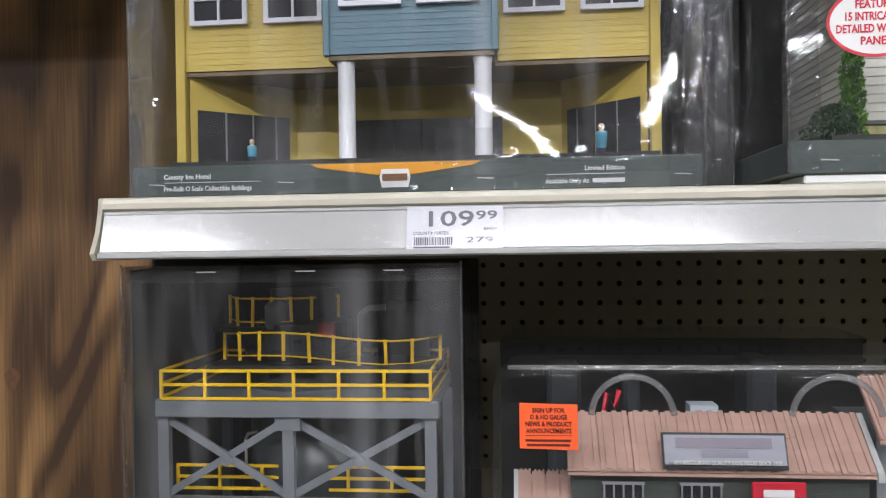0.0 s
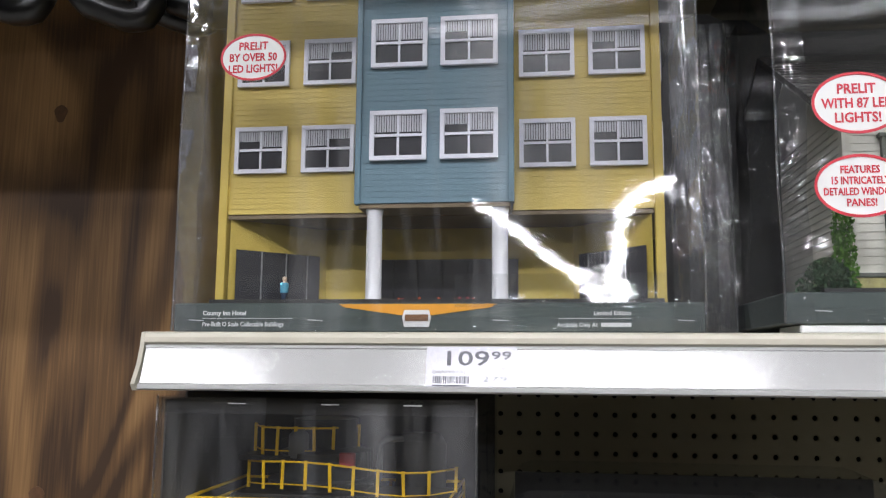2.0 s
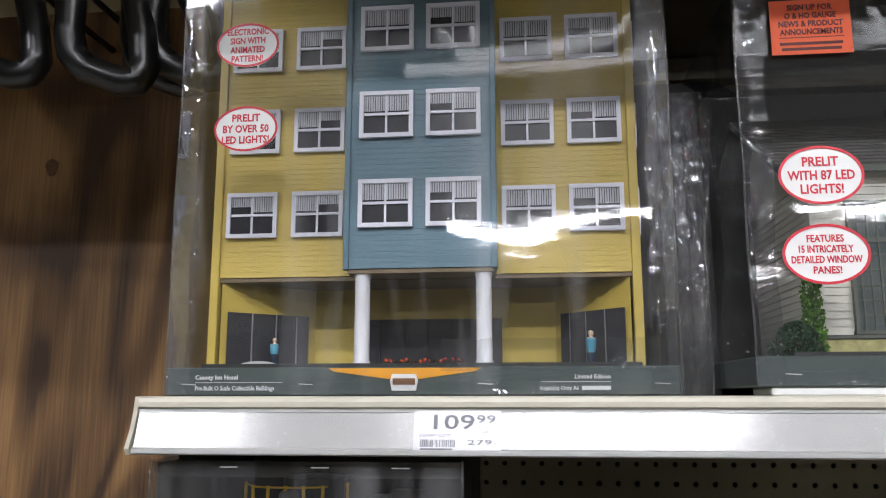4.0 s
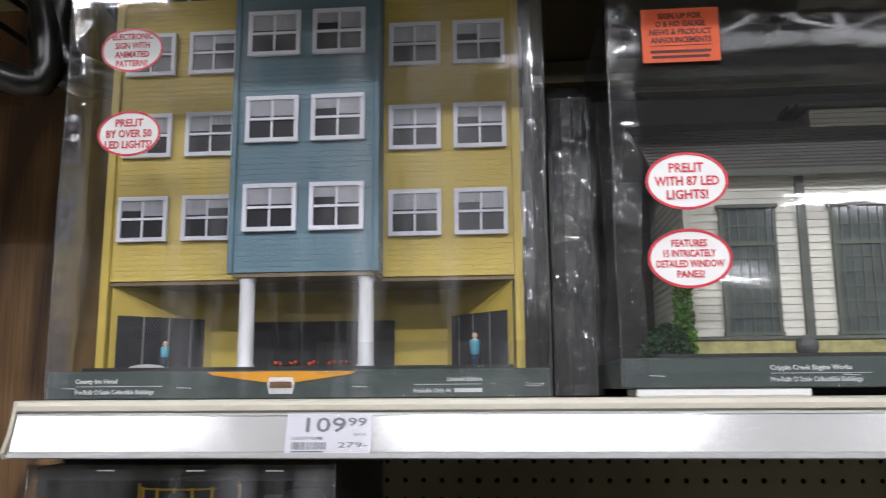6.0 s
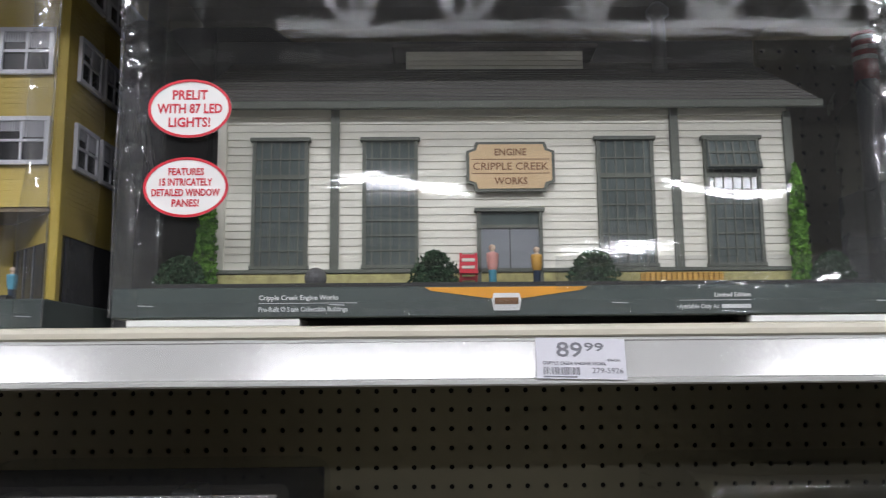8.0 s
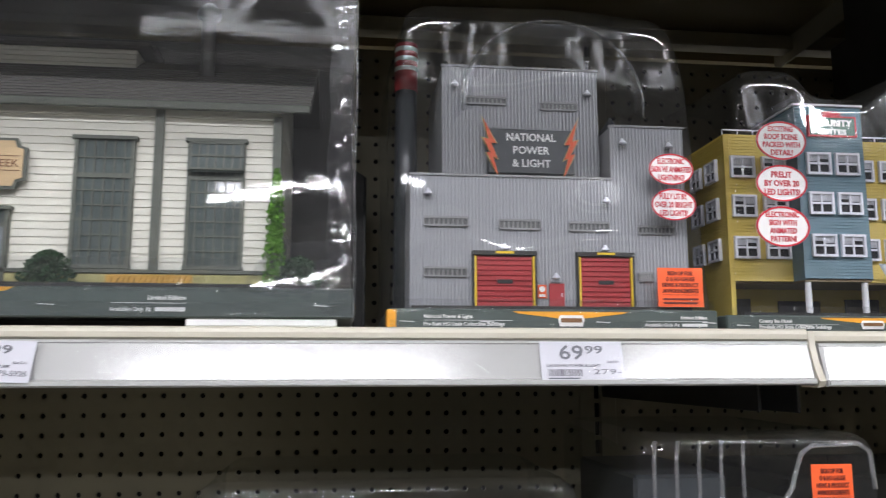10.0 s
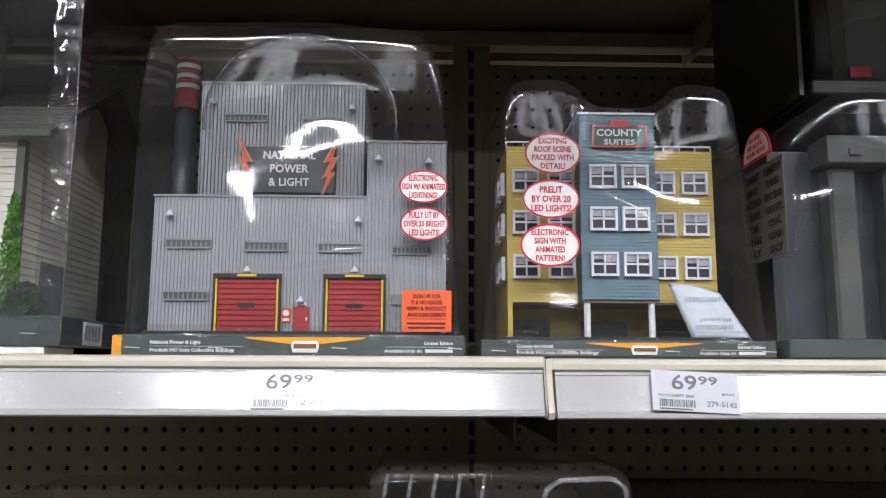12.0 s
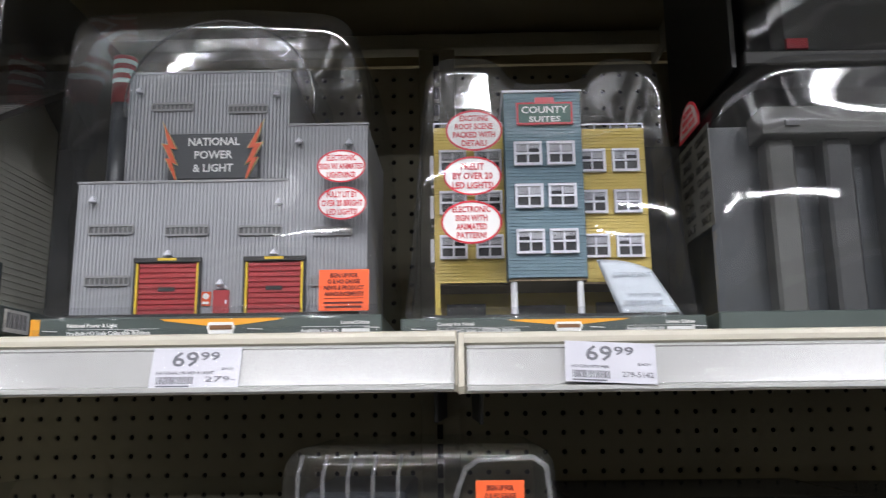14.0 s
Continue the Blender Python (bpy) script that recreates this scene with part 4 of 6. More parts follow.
    lettering("COUNTY", 0.2265, 0.0312, 1.888, 0.010, 0.078, M_WHITE, sg)
    lettering("SUITES", 0.2265, 0.0312, 1.8755, 0.008, 0.055, M_WHITE, sg)


def hotel_slack(x, z):
    """The hotel film hangs out at its foot and towards one corner."""
    foot = 0.0089 * (max(0.0, 1.668 - z) / 0.19) ** 2.26 * math.exp(-((x - 0.3326 + 0.459 * (z - 1.55)) / 0.076) ** 2)
    return foot + 0.389 * max(0.0, x - 0.2866) ** 2 - 0.622 * max(0.0, x - 0.40) ** 2


def hotel_box():
    b = film_box("model_box", 0.016, 0.4385, 0.008, 0.275, 1.5, 1.965, 0.0235, "clear film box with a dark tray holding a model hotel", "County Inn Hotel", "O", 0.218, "boxed models", 3.0, 0.042, 0.383, shape=hotel_slack)
    oval_sticker(b, 0.0765, 0.0045, 1.8065, 0.0285, 0.0205, (("ELECTRONIC", 0.66), ("SIGN WITH", 0.56), ("ANIMATED", 0.55), ("PATTERN!", 0.5)), 0.0056)
    oval_sticker(b, 0.078, 0.0045, 1.729, 0.0285, 0.0205, (("PRELIT", 0.44), ("BY OVER 50", 0.72), ("LED LIGHTS!", 0.74)), 0.0066)
    model_hotel()
    figurine(0.374, 0.085, 1.5235, 0.034, M_TEAL, M_NAVY, "tiny toy figure in a teal top inside the model entrance")
    figurine(0.083, 0.09, 1.5235, 0.030, M_TEAL, M_NAVY, "tiny toy figure in a pale blue top beside a model car")
    bm = bmesh.new()
    bmesh.ops.create_uvsphere(bm, u_segments=16, v_segments=8, radius=1.0, matrix=Matrix.Translation((0.073, 0.075, 1.5255)) @ Matrix.Diagonal((0.021, 0.008, 0.006, 1)))
    tagged(part("toy_car", bm, M_PALE, None, smooth=True), "pale toy car roof just above the tray", "toy car")


hotel_box()

# ---- engine works ----


def bush(name, x, y, z, w, h, material, label, group, parent=None, seed=1):
    """A clump of many small leaves with an uneven outline."""
    rng = random.Random(seed)
    verts, faces = [], []
    o = ORIGIN[parent] if parent is not None else Vector()
    for i in range(1300):
        a, r = rng.uniform(0, math.tau), math.sqrt(rng.random())
        hh = rng.random()
        lim = (1 - hh ** 2.2) ** 0.5 * (0.85 + 0.3 * noise.noise(Vector((a * 1.3, hh * 4, seed))))
        p = Vector((x + w / 2 * r * lim * math.cos(a), y + min(w, 0.022) / 2 * r * lim * math.sin(a), z + h * hh)) - o
        s = rng.uniform(0.0013, 0.0028)
        q = Euler((rng.uniform(0, 6), rng.uniform(0, 6), rng.uniform(0, 6))).to_matrix()
        k = len(verts)
        for c in ((-s, 0, 0), (0, s * 0.6, 0), (s, 0, 0), (0, -s * 0.6, s * 0.4)):
            verts.append(p + q @ Vector(c))
        faces += [(k, k + 1, k + 2), (k, k + 2, k + 3)]
    me = bpy.data.meshes.new(name)
    me.from_pydata(verts, [], faces)
    me.materials.append(material)
    ob = link_mesh(name, me, parent)
    return ob


def tall_window(b, x0, x1, z0, z1, awning):
    y = 0.056
    w = part("window", boxes((x0, x0 + 0.003, y - 0.006, y, z0, z1), (x1 - 0.003, x1, y - 0.006, y, z0, z1), (x0 - 0.002, x1 + 0.002, y - 0.0075, y, z1, z1 + 0.003), (x0 - 0.001, x1 + 0.001, y - 0.007, y, z0 - 0.003, z0)), M_OLIVE, b)
    part("pane", boxes((x0 + 0.003, x1 - 0.003, y - 0.0042, y - 0.0038, z0, z1)), M_OLIVEPANE, w)
    bm = bmesh.new()
    zm = z1 - 0.031
    put_box(bm, x0 + 0.003, x1 - 0.003, y - 0.0058, y - 0.0043, zm - 0.002, zm + 0.002)
    for i in range(1, 6):
        x = x0 + (x1 - x0) * i / 6
        put_box(bm, x - 0.0006, x + 0.0006, y - 0.0054, y - 0.0043, z0, z1)
    for i in range(1, 6):
        z = z0 + (zm - z0) * i / 6
        put_box(bm, x0 + 0.003, x1 - 0.003, y - 0.0053, y - 0.0043, z - 0.0006, z + 0.0006)
    put_box(bm, x0 + 0.003, x1 - 0.003, y - 0.0053, y - 0.0043, (zm + z1) / 2 - 0.0006, (zm + z1) / 2 + 0.0006)
    part("glazing_bars", bm, M_OLIVE, w)
    if awning:
        bm = bmesh.new()
        vs = [bm.verts.new(p) for p in ((x0 + 0.002, y - 0.0065, z1), (x1 - 0.002, y - 0.0065, z1), (x1, y - 0.012, z1 - 0.026), (x0 + 0.001, y - 0.012, z1 - 0.026))]
        us = [bm.verts.new(v.co + Vector((0, 0.0012, -0.0012))) for v in vs]
        for q in ((0, 1, 2, 3),):
            bm.faces.new([vs[i] for i in q])
            bm.faces.new([us[i] for i in q[::-1]])
        for i in range(4):
            bm.faces.new((vs[i], us[i], us[(i + 1) % 4], vs[(i + 1) % 4]))
        bmesh.ops.recalc_face_normals(bm, faces=bm.faces)
        part("open_sash", bm, M_OLIVEPANE, w)
        bm = bmesh.new()
        for i in range(7):
            x = x0 + 0.003 + (x1 - x0 - 0.006) * i / 6
            beam(bm, (x, y - 0.0072, z1 - 0.0005), (x, y - 0.0127, z1 - 0.0255), 0.0014, 0.001)
        for f in (0.04, 0.5, 0.97):
            beam(bm, (x0 + 0.002, y - 0.0072 - 0.0055 * f, z1 - 0.0255 * f), (x1 - 0.001, y - 0.0072 - 0.0055 * f, z1 - 0.0255 * f), 0.0016, 0.001)
        part("glazing_bars", bm, M_OLIVE, w)


def model_works():
    b = thing("model_engine_works", (0.80, 0.14, 1.53), "cream clapboard model engine works with tall green windows", "model building", "model buildings")
    x0, x1, y = 0.561, 1.046, 0.056
    part("front_wall", boxes((x0, x1, y, y + 0.004, 1.53, 1.690)), M_CREAM, b)
    part("stone_base", boxes((x0 - 0.001, x1 + 0.001, y - 0.006, y, 1.53, 1.5455), bevel=0.001), M_STONE, b, "yellowish stone plinth")
    part("base_board", boxes((x0 - 0.001, x1 + 0.001, y - 0.007, y - 0.0005, 1.546, 1.549)), M_OLIVE, b)
    for s, x in ((-1, x0), (1, x1)):
        part("side_wall", side_siding(y, 0.235, x, 1.53, 1.69, 0.0068, s, 0.0012), M_CREAM, b)
        part("gable", gable(x, s), M_CREAM, b)
        part("corner_board", boxes((x - 0.0035, x + 0.0035, y - 0.004, y + 0.004, 1.549, 1.684)), M_OLIVE if s > 0 else M_CREAM, b)
    part("side_door", boxes((x1 + 0.0015, x1 + 0.003, 0.10, 0.145, 1.53, 1.585)), M_OLIVEPANE, b)
    part("fascia", boxes((x0, x1, y - 0.003, y - 0.0003, 1.681, 1.690)), M_CREAM, b)
    for x in (0.657, 0.9475):
        part("pilaster", boxes((x - 0.0035, x + 0.0035, y - 0.0055, y - 0.0003, 1.549, 1.6885)), M_OLIVE, b)
    for i, (a, c) in enumerate(((0.5875, 0.6345), (0.6805, 0.7275), (0.880, 0.9285), (0.972, 1.0195))):
        tall_window(b, a, c, 1.5525, 1.659, i > 2)
    d = part("door", boxes((0.780, 0.829, y - 0.0048, y - 0.0028, 1.53, 1.583)), M_GIRDER, b, "grey double door with a glazed transom")
    part("door_frame", boxes((0.777, 0.780, y - 0.007, y, 1.53, 1.597), (0.829, 0.832, y - 0.007, y, 1.53, 1.597), (0.775, 0.834, y - 0.0085, y, 1.597, 1.600), (0.780, 0.829, y - 0.006, y, 1.583, 1.586)), M_OLIVE, d)
    part("transom", boxes((0.780, 0.829, y - 0.0045, y - 0.003, 1.586, 1.597)), M_OLIVEPANE, d)
    part("door_seam", boxes((0.8041, 0.8049, y - 0.0052, y - 0.0047, 1.53, 1.583)), M_BLACK, d)
    out = []
    cx, cz, w, h, c = 0.806, 1.6355, 0.0375, 0.0215, 0.008
    for sx, sz in ((1, 1), (-1, 1), (-1, -1), (1, -1)):
        a = [(cx + sx * w, cz + sz * (h - c)), (cx + sx * (w - c * 0.75), cz + sz * (h - c * 0.75)), (cx + sx * (w - c), cz + sz * h)]
        out += a if sx * sz > 0 else a[::-1]
    sg = part("sign_back", plate(out, y - 0.008, y - 0.005), M_OLIVE, b, "notched sign with a dark rim")
    sc = [((px - cx) * 0.93 + cx, (pz - cz) * 0.89 + cz) for px, pz in out]
    part("sign_face", plate(sc, y - 0.0088, y - 0.0081), M_SIGN, sg, "tan wooden sign face")
    lettering("ENGINE", cx, y - 0.009, cz + 0.0095, 0.0058, 0.027, M_BROWN, sg, 0.02)
    lettering("CRIPPLE CREEK", cx, y - 0.009, cz - 0.003, 0.0062, 0.064, M_BROWN, sg, 0.01)
    lettering("WORKS", cx, y - 0.009, cz - 0.0155, 0.0058, 0.028, M_BROWN, sg, 0.02)
    part("sign_line", boxes((cx - 0.033, cx + 0.033, y - 0.0092, y - 0.0088, cz + 0.0058, cz + 0.0064), (cx - 0.033, cx + 0.033, y - 0.0092, y - 0.0088, cz - 0.0064, cz - 0.0058)), M_BROWN, sg)
    # pitched roof with a raised monitor and a stack
    bm = bmesh.new()
    prof = [(0.044, 1.6845), (0.044, 1.691), (0.195, 1.783), (0.262, 1.744), (0.262, 1.738), (0.195, 1.7755)]
    a = [bm.verts.new((x0 - 0.028, py, pz)) for py, pz in prof]
    c2 = [bm.verts.new((x1 + 0.028, py, pz)) for py, pz in prof]
    for i in range(6):
        bm.faces.new((a[i], a[(i + 1) % 6], c2[(i + 1) % 6], c2[i]))
    bm.faces.new((a[0], a[1], a[2], a[5]))
    bm.faces.new((a[5], a[2], a[3], a[4]))
    bm.faces.new((c2[0], c2[5], c2[2], c2[1]))
    bm.faces.new((c2[5], c2[4], c2[3], c2[2]))
    bmesh.ops.recalc_face_normals(bm, faces=bm.faces)
    rf = part("roof", bm, M_ROOF, b, "dark grey shingled pitched roof")
    part("gutter", boxes((x0 - 0.028, x1 + 0.028, 0.041, 0.0445, 1.6845, 1.692), bevel=0.001), M_OLIVE, rf)
    for i in range(1, 13):
        f = i / 13
        yy, zz = 0.044 + 0.126 * f, 1.691 + 0.0766 * f
        part("shingle_course", boxes((x0 - 0.028, x1 + 0.028, yy - 0.001, yy + 0.004, zz - 0.001, zz + 0.0011)), M_ROOF, rf)
    mo = part("monitor", boxes((0.714, 0.894, 0.170, 0.235, 1.745, 1.786)), M_CREAM, b, "raised white clapboard roof monitor")
    bm = bmesh.new()
    for i in range(4):
        put_box(bm, 0.714, 0.894, 0.1685, 0.1699, 1.7655 + i * 0.0052, 1.7699 + i * 0.0052)
    part("boards", bm, M_CREAM, mo)
    part("monitor_roof", boxes((0.700, 0.908, 0.160, 0.245, 1.786, 1.791), bevel=0.001), M_ROOF, mo)
    part("monitor_ridge", plate([(0.700, 1.791), (0.908, 1.791), (0.908, 1.798), (0.700, 1.798)], 0.185, 0.222), M_ROOF, mo)
    part("stack", lathe(0.967, 0.15, [(0.010, 1.745), (0.0072, 1.762), (0.0068, 1.812), (0.0115, 1.815), (0.0115, 1.821), (0.004, 1.829)], 14), M_STEELDK, b, smooth=True)
    for x, w, h, m, sd in ((0.552, 0.022, 0.095, M_VINE, 3), (1.047, 0.020, 0.105, M_VINE, 4)):
        bush("vine", x, 0.046, 1.531, w, h, m, "", "", b, sd)
    # clapboards, each a piece of its own
    bm = bmesh.new()
    put_box(bm, x0 - 0.80, x1 - 0.80, -0.0012, 0, 0, 0.0064)
    for v in bm.verts:
        if v.co.z > 0.003 and v.co.y < 0:
            v.co.y = -0.0004
    me = bpy.data.meshes.new("clapboard")
    bm.to_mesh(me)
    bm.free()
    me.materials.append(M_CREAM)
    for i in range(20):
        link_mesh("clapboard", me, b, "", (0.0, y - 0.0002 - 0.14, 1.5495 + i * 0.0066 - 1.53))
    return b


def gable(x, s):
    bm = bmesh.new()
    pts = ((0.056, 1.69), (0.235, 1.69), (0.235, 1.748), (0.195, 1.770))
    a = [bm.verts.new((x, py, pz)) for py, pz in pts]
    c = [bm.verts.new((x - s * 0.003, py, pz)) for py, pz in pts]
    bm.faces.new(a)
    bm.faces.new(c[::-1])
    for i in range(4):
        bm.faces.new((a[i], c[i], c[(i + 1) % 4], a[(i + 1) % 4]))
    bmesh.ops.recalc_face_normals(bm, faces=bm.faces)
    return bm


def works_slack(x, z):
    """Soft upright folds across the wide film front."""
    return -(z - 1.62) * 0.0066 * math.cos(math.tau * (x - 0.6) / 0.19) * math.exp(-((z - 1.6) / 0.08) ** 2)


def works_box():
    b = film_box("model_box", 0.492, 1.1135, 0.0, 0.272, 1.5, 1.838, 0.0235, "wide clear film box with a dark tray holding a model factory", "Cripple Creek Engine Works", "O", 0.796, "boxed models", 8.0, 0.606, 0.985, 0.0065, M_GREYCARD, (((1.03, 1.530), (1.108, 1.558), 0.038, 0.05, 0.09),), works_slack)
    for xa, xb in ((0.504, 0.637), (0.985, 1.10)):
        part("packing_strip", boxes((xa, xb, 0.004, 0.06, 1.5, 1.5062), bevel=0.001), M_WHITE, b, "white card strip under the tray")
    part("tray_foot", boxes((0.64, 0.98, 0.03, 0.25, 1.5, 1.506)), M_BLACK, b)
    lb = part("barcode_label", boxes((1.1129, 1.1134, 0.043, 0.083, 1.5085, 1.5275)), M_WHITE, b)
    bm = bmesh.new()
    for i in range(14):
        put_box(bm, 1.1135, 1.1138, 0.047 + i * 0.0023, 0.047 + i * 0.0023 + (0.0007, 0.0014)[i % 3 == 0], 1.512, 1.525)
    part("bars", bm, M_INK, lb)
    oval_sticker(b, 0.550, -0.0042, 1.6705, 0.0325, 0.0238, (("PRELIT", 0.42), ("WITH 87 LED", 0.78), ("LIGHTS!", 0.5)), 0.0074)
    oval_sticker(b, 0.549, -0.0042, 1.6075, 0.0328, 0.0238, (("FEATURES", 0.42), ("15 INTRICATELY", 0.62), ("DETAILED WINDOW", 0.80), ("PANES!", 0.32)), 0.0055)
    orange_sticker(b, 0.5205, 0.5835, 1.7715, 1.8185, -0.0042)
    return b


works = model_works()
wbox = works_box()
for i, (x, w, h, sd) in enumerate(((0.741, 0.050, 0.031, 11), (0.871, 0.052, 0.031, 12), (0.535, 0.050, 0.028, 13), (1.068, 0.044, 0.028, 14))):
    tagged(bush("model_shrub", x, 0.035, 1.5305, w, h, M_LEAF, "", "", None, sd), "dark green toy shrub of small leaves beside the model wall", "shrub", "toy shrubs")


def bench():
    t = thing("toy_bench", (0.9465, 0.04, 1.5305), "orange slatted toy bench against the model wall", "bench")
    for i in range(15):
        x = 0.9145 + i * 0.0044
        bm = bmesh.new()
        beam(bm, (x, 0.036, 1.531), (x + 0.003, 0.045, 1.544), 0.0028, 0.001)
        part("slat", bm, M_GOLDTOY, t)
    part("rail", boxes((0.912, 0.981, 0.0455, 0.047, 1.5305, 1.544)), M_GOLDTOY, t)


def red_chair():
    t = thing("toy_chair", (0.7685, 0.03, 1.5305), "red toy ladder-back chair by the model door", "chair")
    for x in (0.762, 0.7745):
        part("post", boxes((x - 0.001, x + 0.001, 0.028, 0.030, 1.5305, 1.559)), M_RED, t)
    for z in (1.537, 1.543, 1.549, 1.555):
        part("rung", boxes((0.762, 0.7745, 0.0283, 0.0297, z, z + 0.003)), M_RED, t)
    part("seat", boxes((0.761, 0.7755, 0.018, 0.030, 1.5415, 1.5435)), M_RED, t)


bench()
red_chair()
figurine(0.788, 0.032, 1.5305, 0.036, M_PINK, M_TEAL, "tiny toy figure in pink and blue at the model door")
figurine(0.824, 0.032, 1.5305, 0.034, M_GOLDTOY, M_NAVY, "tiny toy figure in an amber top at the model door")
bm = bmesh.new()
bmesh.ops.create_uvsphere(bm, u_segments=16, v_segments=10, radius=0.009, matrix=Matrix.Translation((0.645, 0.03, 1.5395)))
put_box(bm, 0.633, 0.660, 0.022, 0.038, 1.5305, 1.5335)
tagged(part("toy_motor", bm, M_STEELDK, None), "dark grey toy electric motor on a plinth", "motor")


def dark_carton(x0, x1, y0, y1, z1, label, slope=0.0):
    """A black carton in glossy film, with a sloping shoulder."""
    t = thing("dark_carton", ((x0 + x1) / 2, (y0 + y1) / 2, 1.5), label, "carton", "dark cartons")
    w = x1 - x0
    part("carton", plate([(x0, 1.5), (x1, 1.5), (x1, z1 - slope), (x0 + w * 0.62, z1), (x0 + w * 0.35, z1), (x0, z1 - slope * 0.6)], y0 + 0.002, y1), M_BLACK, t)
    for x in (x0 + 0.002, x1 - 0.002):
        clear(part("film_fold", tube([(x + 0.001 * math.sin(k * 2.3), y0 + 0.0005, 1.501 + (z1 - slope - 1.501) * k / 16) for k in range(17)], 0.0012, 6), M_EDGE, t, smooth=True))
    for k, f in enumerate((0.0, 0.28, 0.56) if w < 0.1 else ()):
        clear(part("film_flap", side_strip(x0 + w * f, 1, y0 - 0.001, 1.501, z1 - slope, 3.0 + k), M_CRINKLE, t, smooth=True))
    return t


dark_carton(0.4465, 0.487, 0.12, 0.27, 1.80, "narrow black film-wrapped carton wedged between two boxes", 0.01)
dark_carton(0.30, 0.70, 0.30, 0.48, 1.87, "large black carton standing behind the boxed models", 0.10)
dark_carton(0.80, 1.128, 0.29, 0.47, 1.77, "black carton standing behind the boxed models", 0.08)

# ---- HO power house ----


def corrugated(x0, x1, y, z0, z1, step, deep=0.0009, back=0.003):
    bm = bmesh.new()
    n = max(2, round((x1 - x0) / step))
    prev = None
    for i in range(n):
        xa = x0 + (x1 - x0) * i / n
        h = (x1 - x0) / n
        for f, d in ((0, 0), (0.30, 0), (0.42, deep), (0.58, deep), (0.70, 0)):
            v = [bm.verts.new((xa + f * h, y + d, z)) for z in (z0, z1)]
            if prev:
                bm.faces.new((prev[0], v[0], v[1], prev[1]))
            prev = v
    v = [bm.verts.new((x1, y, z)) for z in (z0, z1)]
    bm.faces.new((prev[0], v[0], v[1], prev[1]))
    put_box(bm, x0, x1, y + deep + 0.0002, y + back, z0, z1)
    return bm


def louvre(b, x0, x1, z0, z1, y):
    l = part("louvre", boxes((x0, x1, y - 0.002, y, z1 - 0.001, z1 + 0.001), (x0, x1, y - 0.002, y, z0 - 0.001, z0 + 0.0005), (x0 - 0.001, x0, y - 0.002, y, z0, z1), (x1, x1 + 0.001, y - 0.002, y, z0, z1)), M_FRAME, b)
    part("grille", boxes((x0, x1, y - 0.0007, y - 0.0002, z0, z1)), M_STEELDK, l)
    n = 9
    for i in range(1, n):
        x = x0 + (x1 - x0) * i / n
        part("bar", boxes((x - 0.0006, x + 0.0006, y - 0.0016, y - 0.0008, z0, z1)), M_FRAME, l)


